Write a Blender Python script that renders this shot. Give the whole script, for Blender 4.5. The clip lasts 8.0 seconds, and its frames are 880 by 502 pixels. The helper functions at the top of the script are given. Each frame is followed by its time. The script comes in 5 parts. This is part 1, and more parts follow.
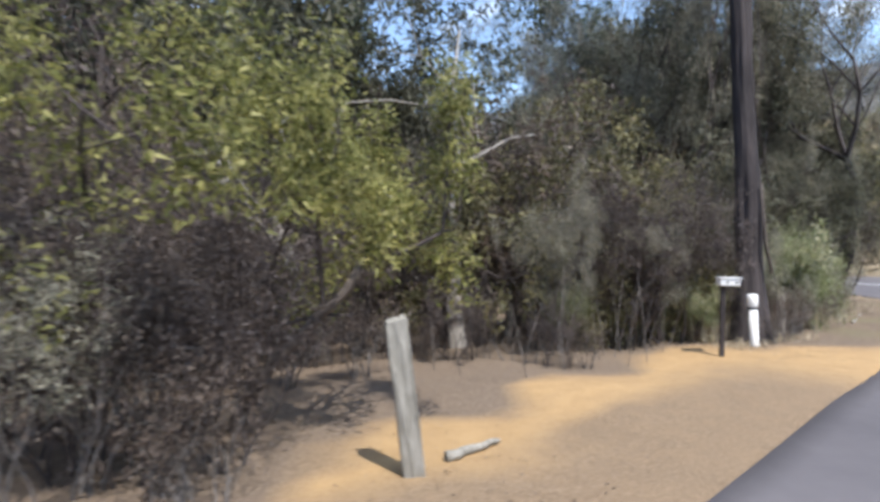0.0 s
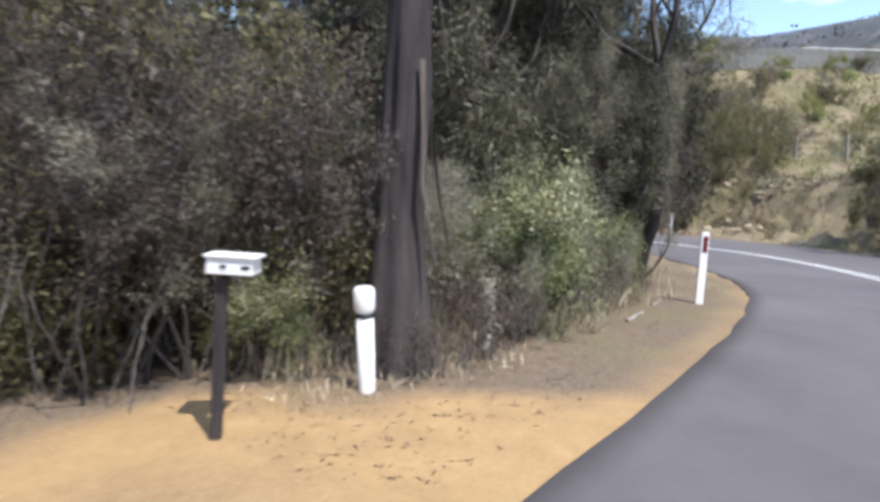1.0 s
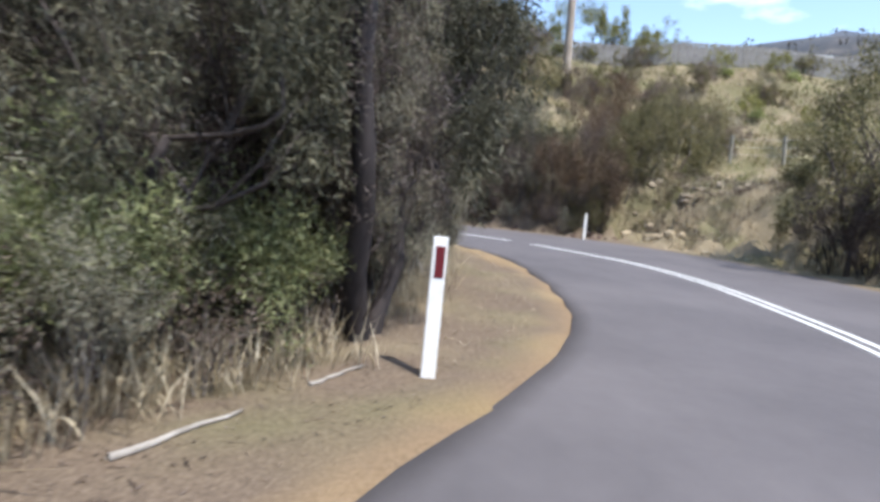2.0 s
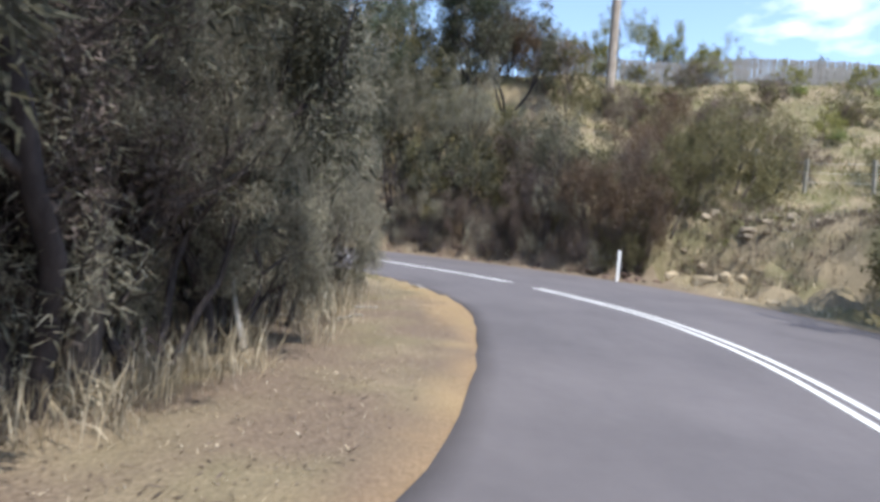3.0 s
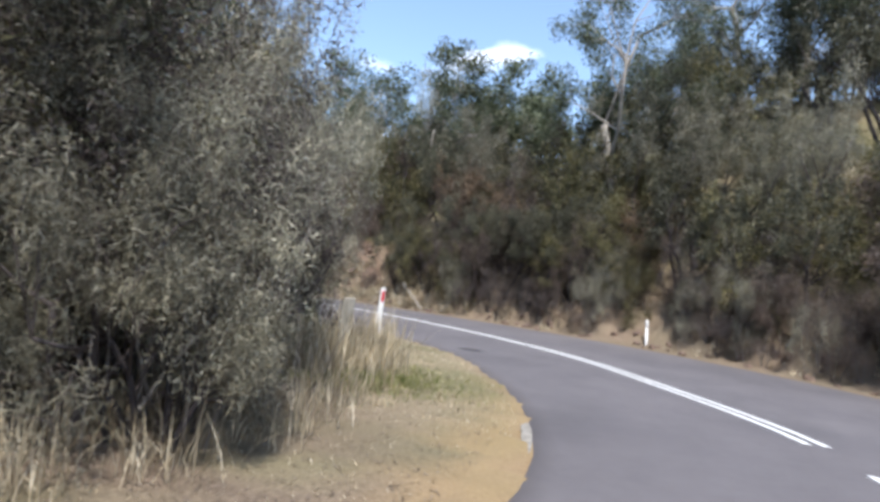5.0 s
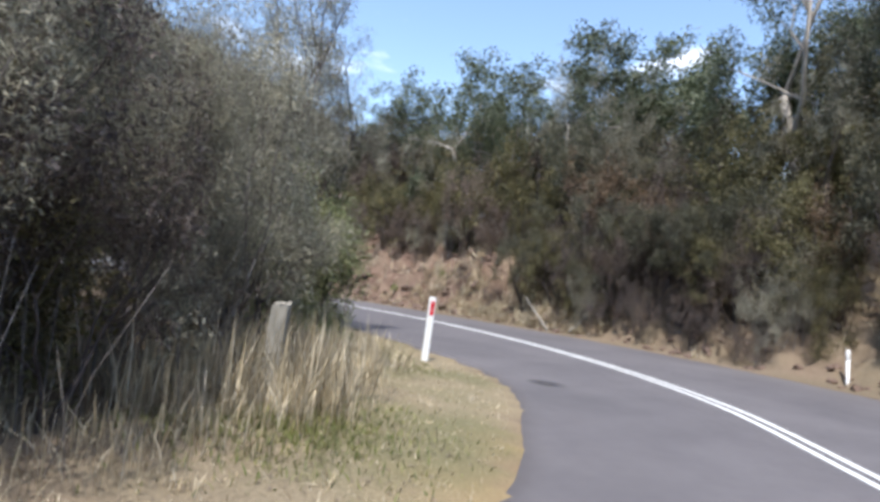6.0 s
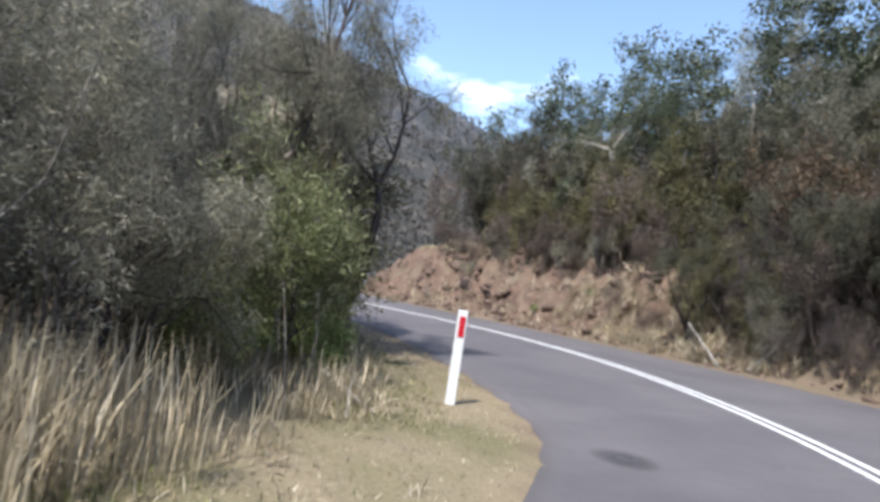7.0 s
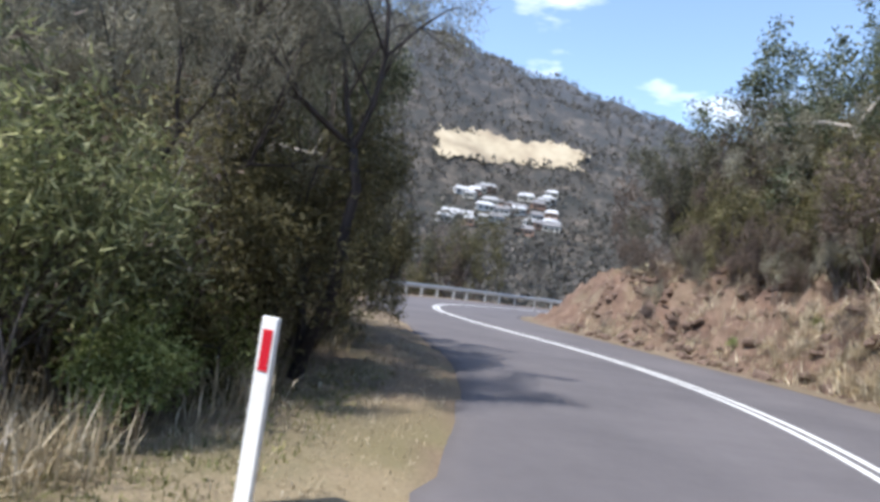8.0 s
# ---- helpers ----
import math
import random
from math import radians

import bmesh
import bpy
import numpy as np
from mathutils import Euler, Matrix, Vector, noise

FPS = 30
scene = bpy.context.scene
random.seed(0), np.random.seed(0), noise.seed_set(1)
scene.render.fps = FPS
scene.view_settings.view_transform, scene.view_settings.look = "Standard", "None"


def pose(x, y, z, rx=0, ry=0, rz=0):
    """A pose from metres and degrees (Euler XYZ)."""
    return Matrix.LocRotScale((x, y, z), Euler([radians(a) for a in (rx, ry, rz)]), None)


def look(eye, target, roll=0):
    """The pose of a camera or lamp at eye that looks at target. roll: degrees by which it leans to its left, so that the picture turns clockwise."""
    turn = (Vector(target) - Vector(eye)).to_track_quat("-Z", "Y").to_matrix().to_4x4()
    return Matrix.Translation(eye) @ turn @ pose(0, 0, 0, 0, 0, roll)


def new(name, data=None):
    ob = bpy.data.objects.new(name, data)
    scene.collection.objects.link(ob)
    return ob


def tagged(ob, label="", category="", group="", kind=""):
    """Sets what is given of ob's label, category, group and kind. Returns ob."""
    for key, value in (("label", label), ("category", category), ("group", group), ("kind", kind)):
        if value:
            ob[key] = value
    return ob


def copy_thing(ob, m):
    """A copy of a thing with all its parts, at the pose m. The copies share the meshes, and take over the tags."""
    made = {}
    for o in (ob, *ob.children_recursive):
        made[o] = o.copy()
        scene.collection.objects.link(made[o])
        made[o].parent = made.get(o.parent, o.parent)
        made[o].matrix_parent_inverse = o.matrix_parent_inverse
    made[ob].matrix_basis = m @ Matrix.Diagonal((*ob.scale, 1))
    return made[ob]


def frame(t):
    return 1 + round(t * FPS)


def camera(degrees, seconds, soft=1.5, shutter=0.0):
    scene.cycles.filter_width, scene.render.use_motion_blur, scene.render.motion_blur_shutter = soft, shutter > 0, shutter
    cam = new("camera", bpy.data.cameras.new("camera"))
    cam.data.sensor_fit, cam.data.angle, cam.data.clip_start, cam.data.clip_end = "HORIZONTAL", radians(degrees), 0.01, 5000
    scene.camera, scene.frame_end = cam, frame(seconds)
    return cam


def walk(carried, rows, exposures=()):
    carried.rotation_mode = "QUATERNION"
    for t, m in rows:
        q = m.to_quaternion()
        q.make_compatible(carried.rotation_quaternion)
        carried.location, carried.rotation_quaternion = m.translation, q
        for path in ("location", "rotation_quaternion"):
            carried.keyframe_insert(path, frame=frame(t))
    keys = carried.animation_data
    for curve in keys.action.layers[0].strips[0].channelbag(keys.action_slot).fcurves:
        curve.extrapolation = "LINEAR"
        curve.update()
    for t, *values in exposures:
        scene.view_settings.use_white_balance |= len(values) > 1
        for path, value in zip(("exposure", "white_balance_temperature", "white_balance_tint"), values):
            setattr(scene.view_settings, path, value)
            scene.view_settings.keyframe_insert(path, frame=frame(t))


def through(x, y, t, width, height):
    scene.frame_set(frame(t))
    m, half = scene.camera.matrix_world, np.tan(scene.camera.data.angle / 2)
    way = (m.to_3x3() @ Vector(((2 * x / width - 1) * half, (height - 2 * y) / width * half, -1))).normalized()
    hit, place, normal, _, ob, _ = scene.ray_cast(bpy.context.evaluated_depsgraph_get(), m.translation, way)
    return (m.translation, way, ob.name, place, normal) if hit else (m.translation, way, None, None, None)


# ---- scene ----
cam = camera(73.54, 8.0, soft=3.5, shutter=0.12)
PATH = [
    (0.0, pose(0.001, -0.001, 1.375, 90.22, 0.86, -0.01)),
    (0.3, pose(1.271, 1.269, 1.365, 89.19, 0.20, -2.78)),
    (0.6, pose(2.594, 2.542, 1.357, 87.06, -0.52, -5.03)),
    (1.0, pose(4.241, 4.235, 1.348, 84.80, -2.02, -7.89)),
    (1.5, pose(6.164, 5.995, 1.320, 83.23, -3.88, -10.73)),
    (2.0, pose(8.107, 7.725, 1.295, 84.55, -4.61, -11.52)),
    (2.2, pose(8.811, 8.441, 1.282, 84.89, -4.69, -11.26)),
    (3.3, pose(11.339, 12.069, 1.285, 89.04, -5.95, -1.98)),
    (3.5, pose(11.684, 12.695, 1.293, 89.79, -6.75, 0.96)),
    (4.0, pose(12.539, 14.319, 1.312, 89.66, -7.21, 9.90)),
    (4.5, pose(13.120, 15.972, 1.319, 91.36, -7.17, 19.04)),
    (4.7, pose(13.315, 16.723, 1.320, 92.19, -7.08, 22.70)),
    (5.8, pose(13.530, 20.882, 1.312, 92.66, -6.99, 42.36)),
    (6.0, pose(13.443, 21.474, 1.316, 92.67, -7.01, 45.49)),
    (6.5, pose(13.115, 23.084, 1.326, 92.36, -7.41, 54.55)),
    (7.0, pose(12.328, 24.874, 1.324, 92.60, -7.69, 64.00)),
    (7.5, pose(11.027, 26.686, 1.329, 92.54, -7.30, 74.14)),
    (8.0, pose(9.988, 28.563, 1.323, 92.87, -7.53, 86.58)),
]
walk(cam, PATH)
scene.view_settings.exposure = 1.14

# world and sun
SUN_AZ = radians(150.0)      # compass bearing the sunlight comes from, clockwise from +y
SUN_EL = radians(61.0)
world = bpy.data.worlds.new("sky")
scene.world = world
world.use_nodes = True
wn, wl = world.node_tree.nodes, world.node_tree.links
sky = wn.new("ShaderNodeTexSky")
sky.sky_type = "NISHITA"
sky.sun_disc = False
sky.sun_elevation, sky.sun_rotation = SUN_EL, SUN_AZ
sky.air_density, sky.dust_density, sky.ozone_density = 1.0, 0.6, 1.5
coord = wn.new("ShaderNodeTexCoord")
stretch = wn.new("ShaderNodeMapping")
stretch.inputs["Scale"].default_value = (2.2, 2.2, 6.5)
cloud = wn.new("ShaderNodeTexNoise")
cloud.inputs["Scale"].default_value, cloud.inputs["Detail"].default_value = 1.6, 7.0
cover = wn.new("ShaderNodeValToRGB")
cover.color_ramp.elements[0].position, cover.color_ramp.elements[1].position = 0.60, 0.82
white = wn.new("ShaderNodeMixRGB")
white.inputs[2].default_value = (8.5, 8.7, 9.2, 1)
wl.new(coord.outputs["Generated"], stretch.inputs["Vector"])
wl.new(stretch.outputs[0], cloud.inputs["Vector"])
wl.new(cloud.outputs[0], cover.inputs[0])
wl.new(cover.outputs[0], white.inputs[0])
wl.new(sky.outputs[0], white.inputs[1])
wl.new(white.outputs[0], wn["Background"].inputs[0])
wn["Background"].inputs[1].default_value = 0.15

sun = new("sun", bpy.data.lights.new("sun", "SUN"))
sun.data.energy, sun.data.angle, sun.data.color = 2.9, radians(0.55), (1.0, 0.965, 0.92)
sun.matrix_world = look((0, 0, 40), (-math.sin(SUN_AZ) * math.cos(SUN_EL), -math.cos(SUN_AZ) * math.cos(SUN_EL), 40 - math.sin(SUN_EL)))


# ---- materials ----
def material(name, rough=0.8):
    m = bpy.data.materials.new(name)
    m.use_nodes = True
    b = m.node_tree.nodes["Principled BSDF"]
    b.inputs["Roughness"].default_value = rough
    b.inputs["Specular IOR Level"].default_value = 0.3
    return m, m.node_tree.nodes, m.node_tree.links, b


def ramp(n, l, fac, stops):
    r = n.new("ShaderNodeValToRGB")
    els = r.color_ramp.elements
    while len(els) < len(stops):
        els.new(0.5)
    for e, (p, c) in zip(els, stops):
        e.position, e.color = p, (*c, 1)
    l.new(fac, r.inputs[0])
    return r.outputs[0]


def noise_out(n, l, scale, detail=4.0, rough=0.55, vec=None, stretch=None):
    t = n.new("ShaderNodeTexNoise")
    t.inputs["Scale"].default_value, t.inputs["Detail"].default_value, t.inputs["Roughness"].default_value = scale, detail, rough
    if vec is None:
        vec = n.new("ShaderNodeTexCoord").outputs["Object"]
    if stretch:
        mp = n.new("ShaderNodeMapping")
        mp.inputs["Scale"].default_value = stretch
        l.new(vec, mp.inputs["Vector"])
        vec = mp.outputs[0]
    l.new(vec, t.inputs["Vector"])
    return t.outputs[0]


def mix(n, l, fac, a, b, mode="MIX"):
    m = n.new("ShaderNodeMixRGB")
    m.blend_type = mode
    for k, v in zip((0, 1, 2), (fac, a, b)):
        if isinstance(v, (int, float)):
            m.inputs[k].default_value = v
        elif isinstance(v, tuple):
            m.inputs[k].default_value = (*v, 1)
        else:
            l.new(v, m.inputs[k])
    return m.outputs[0]


def bump(n, l, b, height, strength, dist):
    k = n.new("ShaderNodeBump")
    k.inputs["Strength"].default_value, k.inputs["Distance"].default_value = strength, dist
    l.new(height, k.inputs["Height"])
    l.new(k.outputs[0], b.inputs["Normal"])


def leaf_material(name, dark, mid, light, through=0.5, rough=0.55):
    m, n, l, b = material(name, rough)
    isl = n.new("ShaderNodeNewGeometry").outputs["Random Per Island"]
    c = ramp(n, l, isl, ((0.0, dark), (0.5, mid), (1.0, light)))
    patch = ramp(n, l, noise_out(n, l, 2.6, 3.0, 0.6), ((0.32, (0.62, 0.62, 0.64)), (0.5, (0.98, 0.98, 0.98)), (0.68, (1.5, 1.46, 1.38))))
    c = mix(n, l, 1.0, c, patch, "MULTIPLY")
    oi = n.new("ShaderNodeObjectInfo").outputs["Random"]
    hsv = n.new("ShaderNodeHueSaturation")
    mr = n.new("ShaderNodeMapRange")
    mr.inputs["To Min"].default_value, mr.inputs["To Max"].default_value = 0.8, 1.2
    l.new(oi, mr.inputs[0])
    l.new(mr.outputs[0], hsv.inputs["Value"])
    l.new(c, hsv.inputs["Color"])
    l.new(hsv.outputs[0], b.inputs["Base Color"])
    tr = n.new("ShaderNodeBsdfTranslucent")
    l.new(hsv.outputs[0], tr.inputs["Color"])
    ms = n.new("ShaderNodeMixShader")
    ms.inputs[0].default_value = through
    l.new(b.outputs[0], ms.inputs[1])
    l.new(tr.outputs[0], ms.inputs[2])
    l.new(ms.outputs[0], n["Material Output"].inputs["Surface"])
    return m


def bark_material(name, dark, light, scale=9.0):
    m, n, l, b = material(name, 0.9)
    g = noise_out(n, l, scale, 6.0, 0.65, stretch=(1.0, 1.0, 0.18))
    h = noise_out(n, l, 1.7, 3.0)
    c = ramp(n, l, g, ((0.3, dark), (0.7, light)))
    c = mix(n, l, h, c, ramp(n, l, g, ((0.25, tuple(v * 0.6 for v in dark)), (0.75, tuple(v * 0.75 for v in light)))))
    l.new(c, b.inputs["Base Color"])
    bump(n, l, b, g, 0.8, 0.03)
    return m


def asphalt_material():
    m, n, l, b = material("asphalt", 0.85)
    fine = noise_out(n, l, 90.0, 3.0, 0.7)
    mid = noise_out(n, l, 6.0, 4.0)
    big = noise_out(n, l, 0.35, 4.0)
    c = ramp(n, l, fine, ((0.25, (0.087, 0.078, 0.084)), (0.75, (0.170, 0.153, 0.163))))
    c = mix(n, l, 0.55, c, ramp(n, l, mid, ((0.3, (0.100, 0.092, 0.096)), (0.7, (0.137, 0.126, 0.131)))))
    c = mix(n, l, 0.45, c, ramp(n, l, big, ((0.35, (0.082, 0.077, 0.080)), (0.65, (0.163, 0.150, 0.150)))))
    c = mix(n, l, 0.14, c, ramp(n, l, noise_out(n, l, 1.4, 5.0, 0.6, stretch=(1.0, 0.35, 1.0)), ((0.35, (0.080, 0.075, 0.078)), (0.62, (0.165, 0.152, 0.156)))))
    l.new(c, b.inputs["Base Color"])
    bump(n, l, b, fine, 0.5, 0.006)
    return m


def ground_material():
    m, n, l, b = material("earth_and_litter", 0.95)
    at = n.new("ShaderNodeAttribute")
    at.attribute_name = "cover"
    sep = n.new("ShaderNodeSeparateColor")
    l.new(at.outputs["Color"], sep.inputs[0])
    far = n.new("ShaderNodeAttribute")
    far.attribute_name = "distance_cover_haze"
    sep2 = n.new("ShaderNodeSeparateColor")
    l.new(far.outputs["Color"], sep2.inputs[0])
    fine = noise_out(n, l, 35.0, 5.0, 0.7)
    mid = noise_out(n, l, 3.2, 6.0, 0.65)
    big = noise_out(n, l, 0.5, 4.0)
    litter = ramp(n, l, fine, ((0.2, (0.055, 0.042, 0.032)), (0.5, (0.15, 0.115, 0.085)), (0.8, (0.30, 0.24, 0.18))))
    litter = mix(n, l, mid, litter, ramp(n, l, fine, ((0.2, (0.10, 0.07, 0.05)), (0.8, (0.27, 0.20, 0.14)))))
    sand = ramp(n, l, mid, ((0.25, (0.27, 0.163, 0.075)), (0.6, (0.41, 0.26, 0.12)), (0.85, (0.47, 0.335, 0.17))))
    sand = mix(n, l, 0.4, sand, ramp(n, l, fine, ((0.2, (0.28, 0.175, 0.085)), (0.8, (0.53, 0.385, 0.21)))))
    dry = ramp(n, l, fine, ((0.2, (0.14, 0.11, 0.07)), (0.8, (0.36, 0.295, 0.19))))
    dry = mix(n, l, ramp(n, l, big, ((0.42, (0, 0, 0)), (0.58, (1, 1, 1)))), dry, ramp(n, l, fine, ((0.2, (0.085, 0.08, 0.04)), (0.8, (0.25, 0.22, 0.12)))))
    red = ramp(n, l, mid, ((0.25, (0.075, 0.048, 0.038)), (0.5, (0.15, 0.095, 0.070)), (0.8, (0.27, 0.19, 0.14))))
    c = mix(n, l, sep.outputs[1], litter, dry)
    c = mix(n, l, sep.outputs[2], c, red)
    c = mix(n, l, sep.outputs[0], c, sand)
    wood = ramp(n, l, noise_out(n, l, 0.045, 9.0, 0.75), ((0.36, (0.024, 0.027, 0.024)), (0.52, (0.052, 0.047, 0.040)), (0.64, (0.135, 0.112, 0.09))))
    field = ramp(n, l, noise_out(n, l, 0.05, 5.0), ((0.3, (0.38, 0.30, 0.18)), (0.7, (0.56, 0.46, 0.30))))
    c = mix(n, l, sep2.outputs[1], c, wood)
    c = mix(n, l, sep2.outputs[0], c, field)
    # Bluish distance haze is painted into the far ground's colour.
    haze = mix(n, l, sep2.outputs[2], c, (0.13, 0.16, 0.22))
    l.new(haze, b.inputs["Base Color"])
    hh = mix(n, l, 0.5, fine, mid)
    bump(n, l, b, hh, 0.7, 0.05)
    return m


def paint_material(name, col, dirt=(0.35, 0.3, 0.24), amount=0.25, rough=0.5):
    m, n, l, b = material(name, rough)
    d = noise_out(n, l, 14.0, 6.0, 0.7)
    f = ramp(n, l, d, ((0.5, (0, 0, 0)), (0.8, (amount, amount, amount))))
    l.new(mix(n, l, f, col, dirt), b.inputs["Base Color"])
    return m


def line_material():
    m, n, l, b = material("worn_white_paint", 0.7)
    d = noise_out(n, l, 25.0, 6.0, 0.75)
    l.new(ramp(n, l, d, ((0.30, (0.30, 0.29, 0.28)), (0.46, (0.72, 0.72, 0.70)), (0.8, (0.80, 0.80, 0.78)))), b.inputs["Base Color"])
    return m


M_ROAD, M_GROUND, M_LINE = asphalt_material(), ground_material(), line_material()
M_WHITE = paint_material("white_plastic", (0.80, 0.80, 0.78), amount=0.3)
M_BLACK = paint_material("black_paint", (0.02, 0.02, 0.022), (0.08, 0.07, 0.06))
M_DULL_RED = paint_material("dull_red_reflector", (0.13, 0.016, 0.022), (0.08, 0.03, 0.03), 0.3, 0.35)
M_RED = paint_material("red_reflector", (0.55, 0.02, 0.035), (0.3, 0.05, 0.05), 0.2, 0.25)
M_GREY_WOOD = bark_material("weathered_timber", (0.20, 0.185, 0.15), (0.46, 0.43, 0.37), 22.0)
M_PALING = bark_material("grey_paling", (0.18, 0.172, 0.16), (0.40, 0.38, 0.36), 18.0)
M_POLE = bark_material("pole_timber", (0.28, 0.225, 0.18), (0.54, 0.46, 0.38), 10.0)
M_DARK_BARK = bark_material("dark_bark", (0.022, 0.019, 0.020), (0.085, 0.070, 0.068), 7.0)
M_BARK = bark_material("brown_bark", (0.045, 0.036, 0.032), (0.16, 0.13, 0.11), 12.0)
M_PALE_BARK = bark_material("pale_bark", (0.24, 0.21, 0.18), (0.52, 0.48, 0.43), 6.0)
M_GREY_TWIG = bark_material("grey_twigs", (0.085, 0.075, 0.068), (0.27, 0.24, 0.215), 14.0)
M_DUSK_TWIG = bark_material("dark_twigs", (0.035, 0.028, 0.027), (0.12, 0.098, 0.09), 14.0)
M_BROWN_TWIG = bark_material("brown_twigs", (0.085, 0.063, 0.053), (0.23, 0.17, 0.138), 14.0)
M_ROCK = bark_material("sandstone", (0.30, 0.23, 0.14), (0.58, 0.48, 0.33), 5.0)
M_STEEL = paint_material("galvanised_steel", (0.58, 0.58, 0.56), (0.2, 0.18, 0.15), 0.4, 0.45)
M_STEEL.node_tree.nodes["Principled BSDF"].inputs["Metallic"].default_value = 0.6
L_BRIGHT = leaf_material("bright_leaves", (0.090, 0.100, 0.031), (0.206, 0.208, 0.065), (0.412, 0.382, 0.154))
L_OLIVE = leaf_material("olive_leaves", (0.076, 0.070, 0.032), (0.153, 0.140, 0.067), (0.301, 0.272, 0.149))
L_SHEOAK = leaf_material("grey_green_needles", (0.106, 0.103, 0.076), (0.239, 0.227, 0.170), (0.512, 0.478, 0.369), 0.5)
L_GREY = leaf_material("grey_scrub_leaves", (0.108, 0.107, 0.079), (0.256, 0.246, 0.184), (0.528, 0.495, 0.389), 0.45)
L_GUM = leaf_material("gum_leaves", (0.042, 0.054, 0.029), (0.095, 0.112, 0.062), (0.226, 0.244, 0.155), 0.3, 0.45)
L_BROWN = leaf_material("brown_dead_leaves", (0.070, 0.052, 0.043), (0.160, 0.123, 0.100), (0.287, 0.234, 0.197), 0.45)
# Dark-brown dry leaves; the colour also carries the shade of hollows and undergrowth.
L_THICKET = leaf_material("dark_shaded_dry_leaves", (0.05, 0.04, 0.038), (0.105, 0.085, 0.078), (0.20, 0.165, 0.15), 0.4)
# Darkened copy of the grey-green needles: shade is put into the leaf colour.
L_SHADE = leaf_material("shaded_dark_needles", (0.044, 0.045, 0.030), (0.096, 0.095, 0.064), (0.199, 0.191, 0.132), 0.4)
L_RUST = leaf_material("rusty_needles", (0.068, 0.046, 0.03), (0.15, 0.10, 0.064), (0.26, 0.19, 0.125), 0.3)
L_GREEN = leaf_material("fresh_green_leaves", (0.103, 0.140, 0.045), (0.250, 0.298, 0.105), (0.517, 0.559, 0.258))
L_SCRUB_GREEN = leaf_material("slender_green_leaves", (0.095, 0.117, 0.053), (0.226, 0.253, 0.117), (0.474, 0.491, 0.280))
L_FLOWER = leaf_material("cream_flowers", (0.34, 0.31, 0.18), (0.47, 0.44, 0.29), (0.62, 0.59, 0.44), 0.2)
L_STRAW = leaf_material("dry_grass", (0.22, 0.18, 0.12), (0.40, 0.335, 0.225), (0.62, 0.55, 0.42), 0.25)
L_GRASS = leaf_material("green_grass", (0.08, 0.10, 0.03), (0.17, 0.19, 0.06), (0.32, 0.31, 0.13), 0.3)
L_WOODS = leaf_material("far_woods", (0.075, 0.073, 0.062), (0.115, 0.105, 0.09), (0.175, 0.155, 0.135), 0.4)


# ---- mesh helpers ----
def mesh(name, verts, faces, mat, smooth=False):
    me = bpy.data.meshes.new(name)
    me.from_pydata([tuple(v) for v in verts], [], [tuple(f) for f in faces])
    me.materials.append(mat)
    if smooth:
        me.polygons.foreach_set("use_smooth", [True] * len(me.polygons))
    me.update()
    return me


def quads(name, v, mat):
    """A mesh of separate flat pieces of c corners each; v has the shape (n, c, 3)."""
    n, c = v.shape[:2]
    me = bpy.data.meshes.new(name)
    me.vertices.add(n * c)
    me.vertices.foreach_set("co", np.ascontiguousarray(v, dtype=np.float32).ravel())
    me.loops.add(n * c)
    me.loops.foreach_set("vertex_index", np.arange(n * c, dtype=np.int32))
    me.polygons.add(n)
    me.polygons.foreach_set("loop_start", np.arange(0, n * c, c, dtype=np.int32))
    me.materials.append(mat)
    me.update(calc_edges=True)
    return me


def part(name, me, parent, label=""):
    ob = new(name, me)
    ob.parent = parent
    return tagged(ob, label) if label else ob


def box_bm(sx, sy, sz, bevel=0.0, base=True):
    bm = bmesh.new()
    bmesh.ops.create_cube(bm, size=1.0)
    bmesh.ops.scale(bm, vec=(sx, sy, sz), verts=bm.verts)
    if base:
        bmesh.ops.translate(bm, vec=(0, 0, sz / 2), verts=bm.verts)
    if bevel:
        bmesh.ops.bevel(bm, geom=bm.edges[:], offset=bevel, segments=2, affect="EDGES", profile=0.6)
    return bm


def from_bm(name, bm, mat, smooth=False):
    me = bpy.data.meshes.new(name)
    bm.to_mesh(me)
    bm.free()
    me.materials.append(mat)
    if smooth:
        me.polygons.foreach_set("use_smooth", [True] * len(me.polygons))
    return me


def tubes(name, limbs, mat, sides=6):
    """limbs: list of (points, radii); tapered round limbs in one mesh."""
    V, F = [], []
    for pts, rad in limbs:
        pts = np.asarray(pts, float)
        d = np.gradient(pts, axis=0)
        d /= np.linalg.norm(d, axis=1)[:, None] + 1e-9
        ref = np.array([1.0, 0, 0]) if abs(d[0][0]) < 0.8 else np.array([0, 1.0, 0])
        base = len(V)
        for p, t, r in zip(pts, d, rad):
            u = np.cross(t, ref)
            u /= np.linalg.norm(u) + 1e-9
            w = np.cross(t, u)
            for k in range(sides):
                a = 2 * math.pi * k / sides
                V.append(p + r * (math.cos(a) * u + math.sin(a) * w))
        for i in range(len(pts) - 1):
            for k in range(sides):
                a, b2 = base + i * sides + k, base + i * sides + (k + 1) % sides
                F.append((a, b2, b2 + sides, a + sides))
        F.append(tuple(base + (len(pts) - 1) * sides + k for k in range(sides)))
    return mesh(name, V, F, mat, True)


